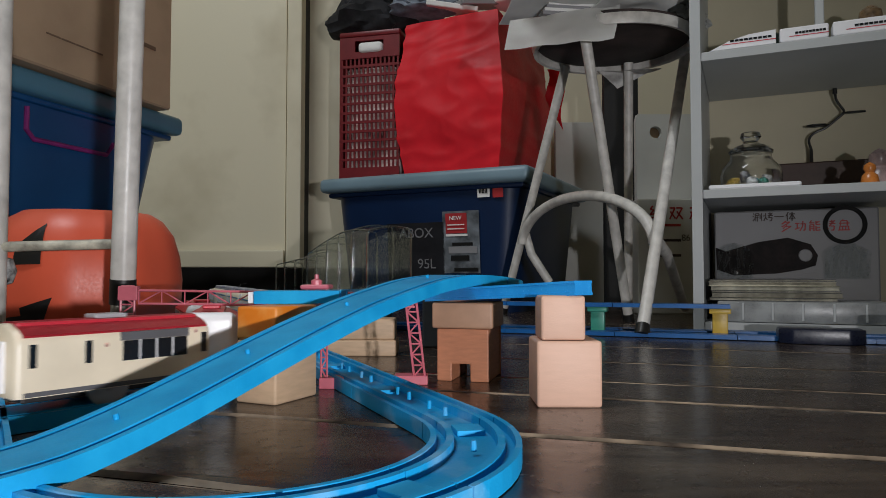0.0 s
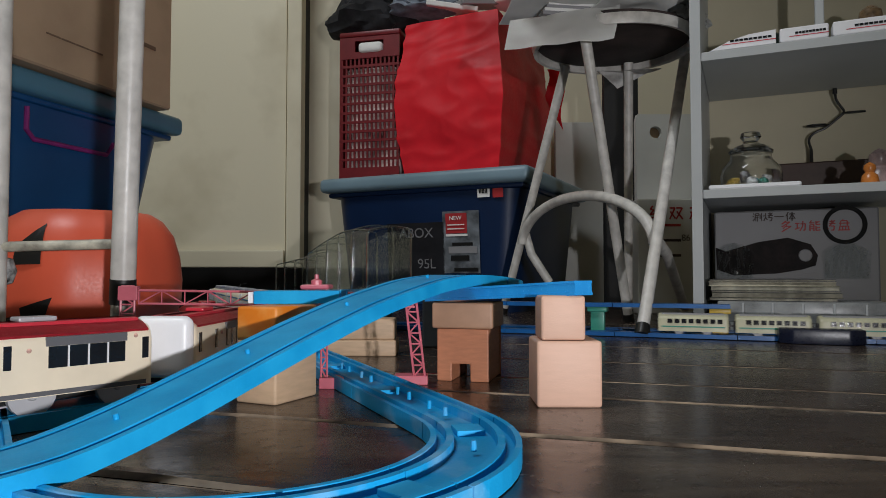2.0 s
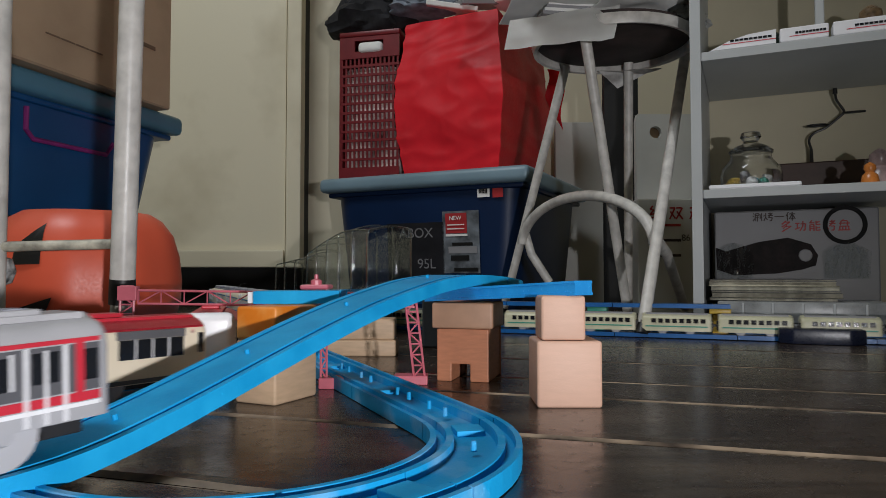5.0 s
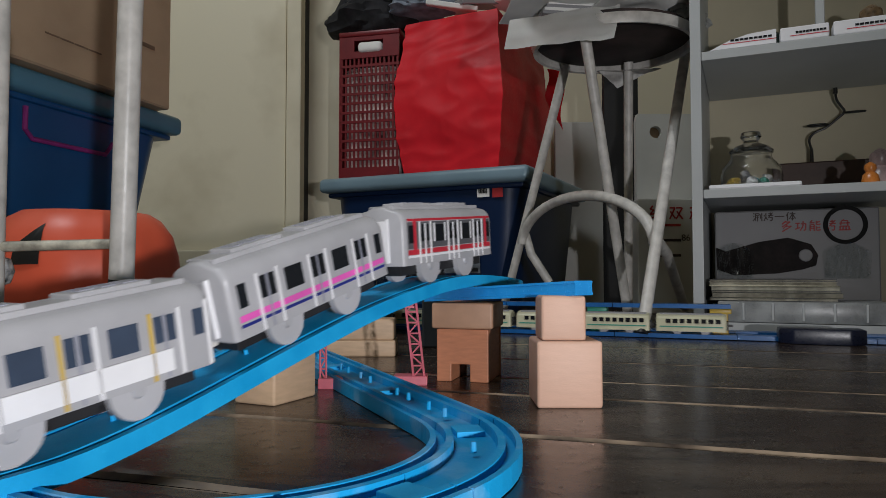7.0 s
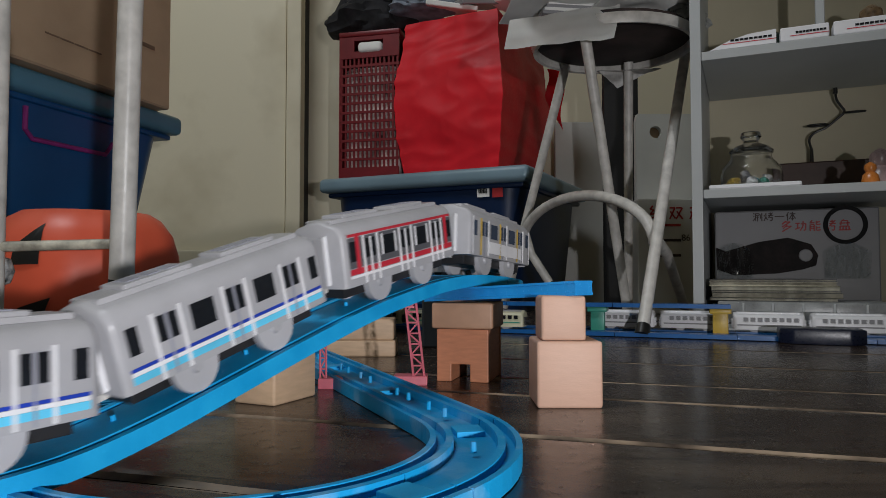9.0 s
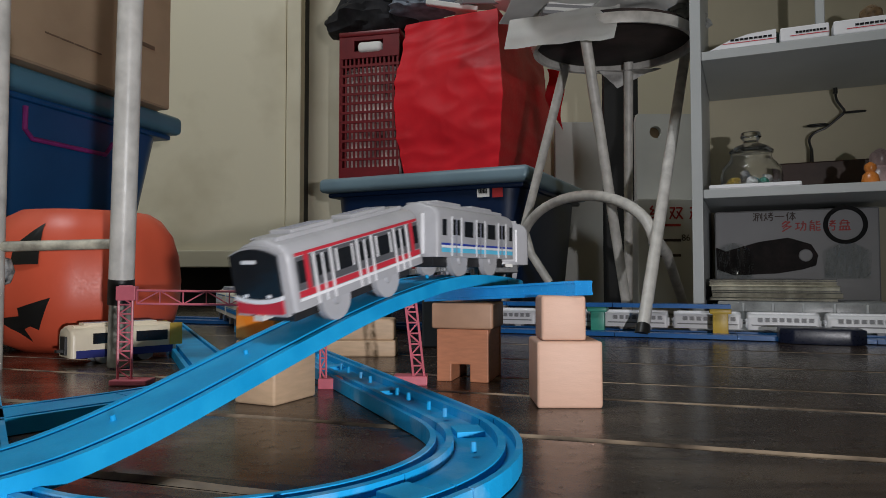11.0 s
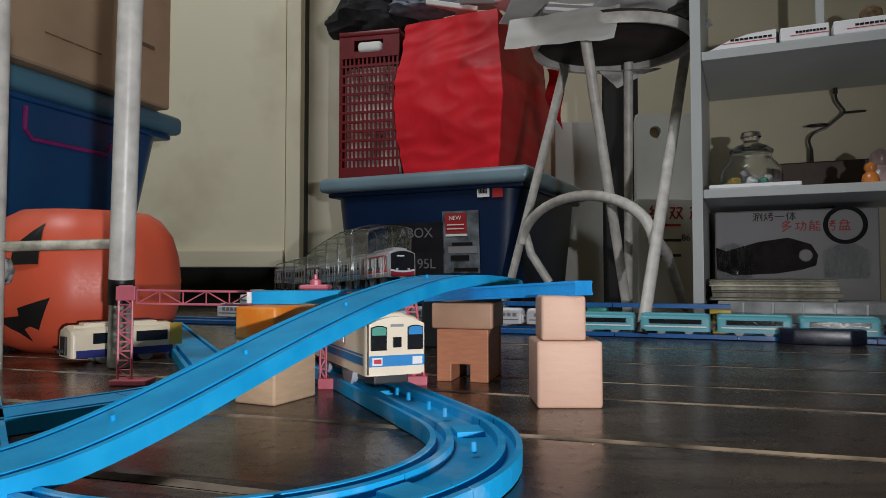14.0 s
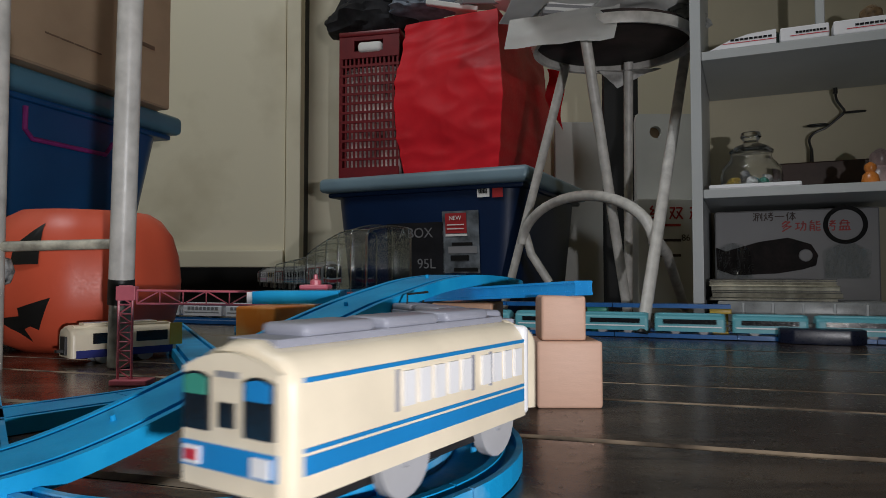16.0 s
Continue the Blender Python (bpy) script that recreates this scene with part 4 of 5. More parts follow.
# ---- left: steel frame, pumpkin pail, tub and cardboard box ----
fr = thing("steel_frame", "white steel tube frame with a worn cross bar", "furniture frame")
pb = (-0.2659, 0.5592, 0.0)
pt = Vector((-0.2476, 0.53, 0.2946))
pb = Vector(pb)
top = pb + (pt - pb) * ((0.62 - pb.z) / (pt.z - pb.z))
part("post", rod(pb + (top - pb) * 0.115, top, 0.0098, 0.0088, 16), WHITEP, fr, smooth=True)
part("post_sleeve", rod(pb + Vector((0, 0, 0.002)), pb + (top - pb) * 0.115, 0.0088, 0.0088, 16), material("worn_grey_tube", (0.3, 0.29, 0.25), 0.5, vary=0.4, scale=60), fr, "worn grey lower tube", smooth=True)
part("post_collar", rod(pb + (top - pb) * 0.085, pb + (top - pb) * 0.118, 0.0102, 0.0102, 16), BLACKP, fr, "black rubber collar", smooth=True)
part("cross_bar", tube([(-0.268, 0.55, 0.1016), (-0.3046, 0.55, 0.1007), (-0.3597, 0.55, 0.0993), (-0.4514, 0.55, 0.0979)], 0.0042, 10), material("worn_cream_tube", (0.5, 0.47, 0.38), 0.5, vary=0.3, scale=80), fr, smooth=True)
part("post", rod((-0.3642, 0.55, 0.3123), (-0.3638, 0.55, 0.0), 0.0075, 0.0075, 14), WHITEP, fr, smooth=True)

pk = thing("pumpkin_pail", "glossy orange plastic pumpkin pail with black face cut-outs", "pail", pose(*(-0.3318, 0.6031, 0.0)[:2], 0.0))
pk.matrix_world = pose(-0.3835, 0.73, 0.0)
PR, PH = 0.097, 0.142
bm = bmesh.new()
seg = 96
prof = [(0.62, 0.0), (0.8, 0.06), (0.93, 0.18), (0.99, 0.34), (1.0, 0.5), (0.97, 0.68), (0.9, 0.84), (0.78, 0.95), (0.66, 1.0), (0.63, 0.97), (0.6, 0.9)]
rings = []
for r, z in prof:
    ring = []
    for k in range(seg):
        a = 2 * math.pi * k / seg
        lobe = 1 - 0.02 * abs(math.sin(4.5 * a)) ** 4 * (1 if z > 0.02 else 0.3)
        ring.append(bm.verts.new((PR * r * lobe * math.cos(a), PR * r * lobe * math.sin(a), PH * z)))
    rings.append(ring)
for q0, q1 in zip(rings, rings[1:]):
    for k in range(seg):
        bm.faces.new((q0[k], q0[(k + 1) % seg], q1[(k + 1) % seg], q1[k]))
bm.faces.new(rings[0])
part("pail_body", bm, PUMPKIN, pk, smooth=True)


def on_pail(name, pts):
    """A black patch that follows the pail's side: (angle in degrees from the front, height 0..1)."""
    bm = bmesh.new()
    c = (sum(a for a, _ in pts) / len(pts), sum(z for _, z in pts) / len(pts))
    grid = []
    N = 8
    for a, z in pts + [pts[0]]:
        grid.append((a, z))
    def place(a, z):
        r = float(np.interp(z, [q[1] for q in prof[:9]], [q[0] for q in prof[:9]])) * PR + 0.0008
        t = radians(a - 90)
        return (r * math.cos(t), r * math.sin(t), z * PH)
    cv = bm.verts.new(place(*c))
    for (a0, z0), (a1, z1_) in zip(grid, grid[1:]):
        edge = [(a0 + (a1 - a0) * i / N, z0 + (z1_ - z0) * i / N) for i in range(N + 1)]
        prev = None
        for s in (0.33, 0.66, 1.0):
            row = [bm.verts.new(place(c[0] + (a - c[0]) * s, c[1] + (z - c[1]) * s)) for a, z in edge]
            for i in range(N):
                if prev is None:
                    bm.faces.new((cv, row[i], row[i + 1]))
                else:
                    bm.faces.new((prev[i], row[i], row[i + 1], prev[i + 1]))
            prev = row
    return part(name, bm, BLACKP, pk, "black face patch", smooth=True)


on_pail("eye_patch", [(-13, 0.74), (2.5, 0.89), (3, 0.61), (-14, 0.605)])
on_pail("mouth_patch", [(-22, 0.25), (-8.5, 0.267), (-8.5, 0.32), (10, 0.39), (2.5, 0.173), (0, 0.21), (-6, 0.18), (-4.5, 0.087), (-11, 0.155), (-22, 0.22)])

tl = tub("storage_tub", 0.385, 0.44, 0.28, 0.33, 0.195, TUBB, LIDB, "blue plastic storage tub with pale lid beside the wardrobe", pose(-0.768, 1.166, 0.168, 0, 0, 72.8), lid_h=0.026)
part("lid_step", rounded(-0.02, 0.2, -0.184, -0.17, 0.19, 0.214, 0.004, 2), LIDB, tl, smooth=True)
PURPLE = material("purple_cord", (0.3, 0.03, 0.22), 0.5)
part("cord_handle", tube([(-0.1, -0.172, 0.165), (-0.1, -0.172, 0.13), (-0.085, -0.17, 0.118), (0.06, -0.17, 0.118), (0.075, -0.172, 0.14)], 0.004, 8), PURPLE, tl, "purple cord handle", smooth=True)
solo("low_crate", box(-1.0, -0.62, 1.0, 1.32, 0.0, 0.164), BLACKGAP, "dark low crate under the blue tub", "crate")
cb = thing("cardboard_box", "brown cardboard box on the blue tub", "box", pose(-0.722, 1.133, 0.165 + 0.2255, 0, 0, 72.8))
part("carton_body", rounded(-0.2, 0.2, -0.15, 0.15, 0, 0.3, 0.003, 1), CARD, cb)
FAINT = material("faint_brown_print", (0.2, 0.13, 0.085), 0.7)
part("print_bar", box(0.115, 0.155, -0.1512, -0.15, 0.1, 0.107), FAINT, cb)
for k in range(4):
    part("print_bar", box(-0.08 + 0.028 * k, -0.054 + 0.028 * k, -0.1512, -0.15, 0.0525, 0.0548), FAINT, cb)
DOTS = material("grey_speckled_cloth", (0.3, 0.3, 0.3), 0.8, vary=0.9, scale=160)
solo("speckled_ball", lathe([(0.0, -0.014), (0.011, -0.01), (0.014, 0.0), (0.011, 0.01), (0.0, 0.014)], 20), DOTS, "small grey speckled ball hung on the frame", "ball", pose(*(-0.3694, 0.56, 0.0796)), smooth=True)

# ---- wooden blocks ----


def block(x0, x1, y0, y1, z0, z1, mat, label, rot=0.0, name="wooden_block"):
    w, d = (x1 - x0) / 2, (y1 - y0) / 2
    ob = solo(name, rounded(-w, w, -d, d, 0, z1 - z0, 0.0018, 3), mat, label, "toy block", pose((x0 + x1) / 2, (y0 + y1) / 2, z0, 0, 0, rot), smooth=True, group="wooden toy blocks")
    return ob


block(0.0537, 0.0914, 0.3895, 0.4275, 0.0, 0.0383, WOODB, "pale cubic beech block standing on the floor")
block(0.0564, 0.0822, 0.3905, 0.4165, 0.0385, 0.0643, WOODB, "small pale beech cube stacked on a larger cube")
ms = pose(0.0195, 0.508, 0, 0, 0, -15)
arch_b = slab([(-0.019, 0), (-0.008, 0), (-0.008, 0.0125), (0.0055, 0.0125), (0.0055, 0.0), (0.019, 0.0), (0.019, 0.0376), (-0.019, 0.0376)], -0.022, 0.022)
bmesh.ops.transform(arch_b, matrix=pose(0, 0, 0, 90, 0, 0), verts=arch_b.verts)
solo("arched_block", arch_b, WOODR, "reddish beech block with a notch cut in its foot", "toy block", ms, bevel=0.001, group="wooden toy blocks")
block(0.019 - 0.0225, 0.019 + 0.0225, 0.507 - 0.0225, 0.507 + 0.0225, 0.0378, 0.0564, WOODM, "flat brown beech block on the notched block", -15)
block(-0.1025 - 0.0205, -0.1025 + 0.0205, 0.42 - 0.015, 0.42 + 0.015, 0.0, 0.0375, WOODT, "tan beech block standing on the floor", 65)
block(-0.1025 - 0.0205, -0.1025 + 0.0205, 0.42 - 0.015, 0.42 + 0.015, 0.0377, 0.0575, ORANGEW, "orange stained block with a pale worn end", 65)
block(-0.115, -0.0443, 0.6364, 0.675, 0.0, 0.0152, WOODT, "flat pale beech plank block on the floor")
block(-0.112, -0.046, 0.638, 0.67, 0.0154, 0.035, WOODT, "pale beech block lying on another block")

# ---- toy railway ----


def hill_line():
    """The ramp from the floor to its crest, and the raised track beyond it, which bends to the left."""
    pts = []
    for k in range(0, 53):
        T = k / 79
        g = 1 + 0.09 * (1 - k / 52)
        pts.append((g * (-0.1369 + 0.1062 * T + 0.035 * T ** 2 + 0.0179 * T ** 3), g * (0.2053 + 0.1137 * T + 0.2205 * T ** 2 + 0.0466 * T ** 3), 0.0759 + g * (-0.0571 + 0.0071 * T + 0.1618 * T ** 2 - 0.109 * T ** 3)))
    # the ramp runs straight in plan
    ratio, rise = [p[0] / p[1] for p in pts], [(p[2] - 0.0759) / p[1] for p in pts]
    a, e = pts[0], pts[-1]
    line = [(a[0] + (e[0] - a[0]) * k / 52, a[1] + (e[1] - a[1]) * k / 52) for k in range(53)]
    pts = [(x, y, 0.0759 + y * float(np.interp(x / y, ratio, rise))) for x, y in line]
    a, b = pts[0], pts[1]
    h = math.atan2(b[1] - a[1], b[0] - a[0])
    lead = []
    for k in range(150, 0, -1):
        s = k * 0.0075
        lead.append((a[0] - math.cos(h) * s, a[1] - math.sin(h) * s, 0.0085 + (a[2] - 0.0085) * math.exp(-s / 0.12)))
    e, d = pts[-1], pts[-2]
    h2 = math.degrees(math.atan2(e[1] - d[1], e[0] - d[0]))
    tail = smooth_heights(route((e[0], e[1]), h2, [(59 - h2, 0.3), (0.145,), (54, 0.13), (1.25,)], 0.004), ((0, e[2]), (0.03, e[2] + 0.0057), (0.06, 0.0735), (0.1, 0.0768), (0.14, 0.0757), (0.2, 0.0712), (0.32, 0.0675), (0.48, 0.0625), (0.65, 0.0565), (0.85, 0.051), (1.1, 0.046), (3, 0.044)), 8)[1:]
    return lead + pts + [tuple(float(v) for v in p) for p in tail]


HILL = Path(hill_line())
HS = 150 * 0.0075
LINE = Path([(x, y, 0.0085) for x, y, _ in route((0.005 - 0.8 * math.cos(radians(-65.7)), 0.3279 - 0.8 * math.sin(radians(-65.7))), -65.7, [(0.8,), (-170, 0.0992), (0.6,)])])
SIDE = Path([(x, y, 0.0085) for x, y, _ in route((-0.48, 1.155), -64.5, [(0.73,), (-64, 0.105), (0.9,)])])
BACK2 = Path([(x, y, 0.006) for x, y, _ in route((0.3093 + 0.937 * 1.5 + 0.02, 0.8174 - 0.35 * 1.5 + 0.054), 159.5, [(3.0,)])])
BACK = Path([(x, y, 0.006) for x, y, _ in route((0.3093 + 0.937 * 1.5, 0.8174 - 0.35 * 1.5), 159.5, [(3.0,)])])
CREAMLINE = Path([(x, y, 0.006) for x, y, _ in route((0.3093 + 0.937 * 1.5, 0.8174 - 0.35 * 1.5), 159.5, [(2.0,), (-70, 0.1), (0.5,)])])

cuts = [HS - 0.8, HS - 0.585, HS - 0.37, HS - 0.155, HS + 0.355, HS + 0.44, HS + 0.56, HS + 0.72, HS + 0.94, HS + 1.15]
for k, (a, b) in enumerate(zip(cuts, cuts[1:])):
    pegs = [(HS + s, 0.0) for s in (-0.08, 0.045, 0.113, 0.187, 0.272) if a < HS + s < b]
    rail_piece(HILL, a, b, BLUE, "bright blue plastic toy rail climbing a ramp" if k == 3 else "bright blue plastic toy rail", pegs=pegs)
cuts = [0.15, 0.36, 0.575, 0.693, 0.81, 0.905, 1.0, 1.095, 1.3]
for a, b in zip(cuts, cuts[1:]):
    spots = (a + 0.03, a + 0.048, b - 0.04, b - 0.02) if b < 0.82 else (a + 0.05,)
    rail_piece(LINE, a, b, DUSTB, "blue toy rail with trough and pegs on the floor", TROUGH, pegs=[(q, 0.0) for q in spots])
cuts = [0.2, 0.42, 0.73, 0.848, 1.06, 1.27, 1.48]
for a, b in zip(cuts, cuts[1:]):
    rail_piece(SIDE, a, b, BLUE, "blue toy rail lying on the floor")
# loose straight rail bridging the blocks
GIRDER = [(-0.008, -0.0085), (-0.008, -0.0068), (-0.0074, -0.0066), (-0.0074, -0.0016), (-0.008, -0.0014), (-0.008, 0.0), (0.008, 0.0), (0.008, -0.0014), (0.0074, -0.0016), (0.0074, -0.0066), (0.008, -0.0068), (0.008, -0.0085)]
RB = Path([(-0.008, 0.506, 0.0652), (0.0815, 0.3925, 0.073)])
rail_piece(RB, 0.0, RB.length, GLOSSB, "straight blue plastic toy girder bridging the wooden blocks", GIRDER)
RP = Path([(-0.1215, 0.4505, 0.0658), (-0.066, 0.4505, 0.0662)])
br = rail_piece(RP, 0.0, RP.length, BLUE, "short straight blue toy rail on the orange block")
m = RP.car(0.0)
tab = part("join_tab", box(-0.004, 0.0005, -0.016, -0.006, -0.0075, -0.0005), WHITET, br, "pale join tab")
tab.matrix_basis = m

# ---- pink lattice gantry ----
gt = thing("toy_gantry", "pink red plastic lattice gantry over the toy rails", "toy gantry")


def lattice(p, q, side, n, r, rd):
    """Two chords with zigzag bars between."""
    bm = bmesh.new()
    p, q, side = Vector(p), Vector(q), Vector(side)
    for a, b in ((p, q), (p + side, q + side)):
        rod(a, b, r, r, 6, bm)
    for k in range(n):
        a, b = p.lerp(q, k / n), p.lerp(q, (k + 1) / n)
        rod(a if k % 2 else a + side, b + side if k % 2 else b, rd, rd, 5, bm)
        rod(a, a + side, rd, rd, 5, bm)
    return bm


gl, gy = -0.2255, 0.474
part("beam", lattice((gl + 0.012, gy, 0.0655), (-0.02, gy, 0.0632), (0, 0, -0.0092), 12, 0.0008, 0.0005), PINK, gt)
part("tower", lattice((gl - 0.0005, gy, 0.0685), (gl - 0.0005, gy, 0.004), (0.0095, 0, 0), 10, 0.0009, 0.0006), PINK, gt)
part("corner_plate", box(gl - 0.002, gl + 0.0115, gy - 0.002, gy + 0.004, 0.0585, 0.0685), PINK, gt, bevel=0.0006)
part("base", box(gl - 0.004, gl + 0.022, gy - 0.006, gy + 0.01, 0.0, 0.004), PINK, gt, bevel=0.001)
part("tower", lattice((-0.0265, gy, 0.058), (-0.0205, gy - 0.001, 0.006), (0.0075, 0, 0), 7, 0.0009, 0.0006), PINK, gt)
part("base", box(-0.0345, -0.0108, gy - 0.004, gy + 0.012, 0.0, 0.0065), PINK, gt, bevel=0.001)
part("tower", lattice((-0.0825, 0.458, 0.05), (-0.0825, 0.458, 0.006), (0.004, 0, 0), 6, 0.0008, 0.0006), PINK, gt)
part("base", box(-0.0835, -0.0668, 0.4546, 0.47, 0.0, 0.0075), PINK, gt, bevel=0.001)
part("hook_block", rounded(-0.1, -0.08, gy - 0.003, gy + 0.018, 0.0662, 0.0695, 0.001, 1), PINK, gt)
part("hook_knob", lathe([(0.0, 0.0), (0.004, 0.0), (0.004, 0.003), (0.0015, 0.004), (0.0015, 0.007), (0.0, 0.0075)], 12), PINK, gt).matrix_basis = pose(-0.09, gy + 0.006, 0.0695)

# ---- clear plastic tunnel over the raised track ----
tn = thing("clear_tunnel", "clear plastic tunnel cover with a sloping arched roof", "toy tunnel")
TUN_S = (0.755, 0.81, 0.86, 0.91, 0.96, 1.01, 1.06, 1.135)
NEAR_Z = (0.1345, 0.139, 0.1405, 0.1395, 0.1355, 0.1305, 0.1255, 0.116)
FAR_Z = (0.138, 0.145, 0.146, 0.141, 0.137, 0.132, 0.128, 0.121)


def tunnel_ring(s, near, far, grow=0.0):
    """A cross-section of the cover: a near wall, a crowned roof and a far wall, standing over the track."""
    m = HILL.car(HS + s, 0.02)
    side = Vector((m[0][1], m[1][1], 0)).normalized()
    c = Vector((m[0][3], m[1][3], 0))
    w = 0.03 + grow
    foot = m[2][3] - 0.012
    prof = [(w, foot), (w, near - 0.006), (w * 0.9, near)]
    prof += [(w * (0.9 - 1.8 * k / 6), near + (far - near) * k / 6 + 0.004 * math.sin(math.pi * k / 6)) for k in range(1, 6)]
    prof += [(-w * 0.9, far), (-w, far - 0.006), (-w, foot)]
    return [c + side * y + Vector((0, 0, z + (grow if z > foot else 0))) for y, z in prof]


def tunnel_shell(stations):
    bm = bmesh.new()
    rings = [([bm.verts.new(v) for v in tunnel_ring(*q)], [bm.verts.new(v) for v in tunnel_ring(*q, -0.0014)]) for q in stations]
    for (a, a2), (b, b2) in zip(rings, rings[1:]):
        for k in range(len(a) - 1):
            bm.faces.new((a[k], a[k + 1], b[k + 1], b[k]))
            bm.faces.new((a2[k + 1], a2[k], b2[k], b2[k + 1]))
    for a, a2 in (rings[0], rings[-1]):
        for k in range(len(a) - 1):
            bm.faces.new((a[k], a2[k], a2[k + 1], a[k + 1]))
    return bm


tall = [(s, float(np.interp(s, TUN_S, NEAR_Z)), float(np.interp(s, TUN_S, FAR_Z))) for s in np.linspace(0.755, 1.135, 16)]
low = [(s, 0.1085 - 0.0075 * (s - 1.137) / 0.34, 0.119 - 0.016 * (s - 1.137) / 0.34) for s in np.linspace(1.137, 1.48, 7)]
for stations, step in ((tall, 3), (low, 2)):
    part("shell", tunnel_shell(stations), CLEAR, tn, smooth=False)
    for q in stations[::step]:
        part("rib", tube(tunnel_ring(*q, 0.0006), 0.0013, 6), RIBC, tn)
    part("roof_edge", tube([tunnel_ring(*q, 0.0004)[2] for q in stations], 0.0011, 6), RIBC, tn)
GREYPIER = material("dark_grey_pier", (0.06, 0.07, 0.08), 0.5)
for k, s in enumerate((HS + 0.58, HS + 0.8, HS + 1.02, HS + 1.14)):
    p = HILL.at(s)
    solo("track_pier", rounded(-0.019, 0.019, -0.019, 0.019, 0, p.z - 0.0085, 0.002, 2), GREYPIER, "dark pier block carrying the raised track", "toy pier", pose(p.x, p.y, 0), group="track piers")

# ---- toy cars ----


def wheel_pair(parent, x, r, w):
    for s in (-1, 1):
        bm = bmesh.new()
        rod((x, s * (w - 0.0035), r), (x, s * (w + 0.0005), r), r, r, 20, bm)
        wh = part("wheel", bm, WHEELM, parent, smooth=True)
        part("hub", rod((x, s * (w + 0.0003), r), (x, s * (w + 0.0018), r), r * 0.3, r * 0.22, 12), SILVER, wh, smooth=True)


def car_shell(L, W, z0, z1, crown, nose=0.0, shoulder=0.0085):
    """A car body with round roof shoulders and softened ends, x along the car."""
    half = [(W, z0), (W, z1 - shoulder)]
    for k in range(1, 6):
        a = math.pi / 2 * k / 6
        half.append((W - shoulder * (1 - math.cos(a)), z1 - shoulder * (1 - math.sin(a))))
    half += [(W - shoulder, z1), (W * 0.25, z1 + crown)]
    sec = [(-y, z) for y, z in half] + half[::-1]
    bm = bmesh.new()
    rings = []
    for x, k in ((-L / 2, 0.9), (-L / 2 + 0.0006, 0.95), (-L / 2 + 0.0022, 0.99), (-L / 2 + 0.004, 1.0), (L / 2 - 0.004 - nose, 1.0), (L / 2 - 0.0022, 0.99), (L / 2 - 0.0006, 0.95), (L / 2, 0.9)):
        rings.append([bm.verts.new((x, y * k, z0 + (z - z0) * (1 - (1 - k) * 0.45))) for y, z in sec])
    n = len(sec)
    for a, b in zip(rings, rings[1:]):
        for k in range(n):
            bm.faces.new((a[k], a[(k + 1) % n], b[(k + 1) % n], b[k]))
    bm.faces.new(rings[0])
    bm.faces.new(rings[-1])
    return bm


def toy_car(label, L, W, H, body, roof, group, stripes=(), windows=(), gear=True, face=None, end=None, wheel=0.0112, underside=CHASSIS, name="toy_train_car", axles=0.2, floor_z=None, gangway_edge=None):
    """A toy train car, x ahead, origin on the rail between its wheels. stripes: (material, z0, z1); windows: (x0, x1, z0, z1, material)."""
    c = thing(name, label, "toy train", group=group)
    z0 = wheel * 0.9 if floor_z is None else floor_z
    shoulder = min(0.0085, H * 0.19)
    part("body", car_shell(L, W, z0, H - 0.003, 0.0022, shoulder=shoulder), body, c, smooth=True)
    rf = part("roof", slab([(-L / 2 + 0.004, -W * 0.5), (L / 2 - 0.004, -W * 0.5), (L / 2 - 0.004, W * 0.5), (-L / 2 + 0.004, W * 0.5)], H - 0.003, H - 0.0005), roof, c, bevel=0.0007)
    part("chassis", box(-L / 2 + 0.006, L / 2 - 0.006, -W * 0.6, W * 0.6, 0.0065, z0 + 0.001), underside, c, bevel=0.0008)
    for s in (-1, 1):
        y0 = s * W
        for mat, a, b in stripes:
            part("stripe", box(-L / 2 + 0.004, L / 2 - 0.004, y0 - 0.0003, y0 + s * 0.00035, a, b), mat, c)
        for x0, x1, a, b, mat in windows:
            out = 0.0011 if mat in (WHITET, YELLOWT) else 0.0007
            part("window" if mat is WINDOW else "door_leaf_or_lit_pane" if mat in (WHITET, CREAMC, YELLOWT) else "side_panel", box(x0, x1, y0 - 0.0005, y0 + s * out, a, b), mat, c)
    for x in axles if isinstance(axles, tuple) else (-L * axles, L * axles):
        wheel_pair(c, x, wheel, W * 0.76)
        part("bogie_frame", box(x - 0.014, x + 0.014, -W * 0.6, W * 0.6, 0.007, 0.0095), underside, c)
    if gear:
        for x0, x1 in ((-L * 0.36, -L * 0.08), (L * 0.06, L * 0.34)):
            unit = part("roof_unit", rounded(x0, x1, -W * 0.42, W * 0.42, H - 0.001, H + 0.0013, 0.0006, 2), roof, rf)
            for k in range(3):
                q = x0 + (x1 - x0) * (0.22 + 0.28 * k)
                part("roof_grille", box(q - 0.003, q + 0.003, -W * 0.25, W * 0.25, H + 0.001, H + 0.0017), GREYR, rf)
    part("coupler", box(-L / 2 - 0.007, -L / 2 + 0.002, -0.003, 0.003, 0.0105, 0.013), WHITEP if gangway_edge else CHASSIS, c)
    e = end or body
    for s in (-1, 1):
        if not (face and s == face):
            x0, x1 = sorted((s * L / 2 - s * 0.001, s * L / 2 + s * 0.002))
            part("gangway", box(x0, x1, -0.0065, 0.0065, z0 + 0.002, H - 0.0095), e if gangway_edge else CHASSIS if e is not WHITET else WHITET, c, bevel=0.0004)
            if gangway_edge:
                for q in (-0.0072, 0.0072):
                    part("gangway_rail", box(x0, x1 + s * 0.0006, q - 0.0007, q + 0.0007, z0 + 0.002, H - 0.0085), gangway_edge, c)
    return c


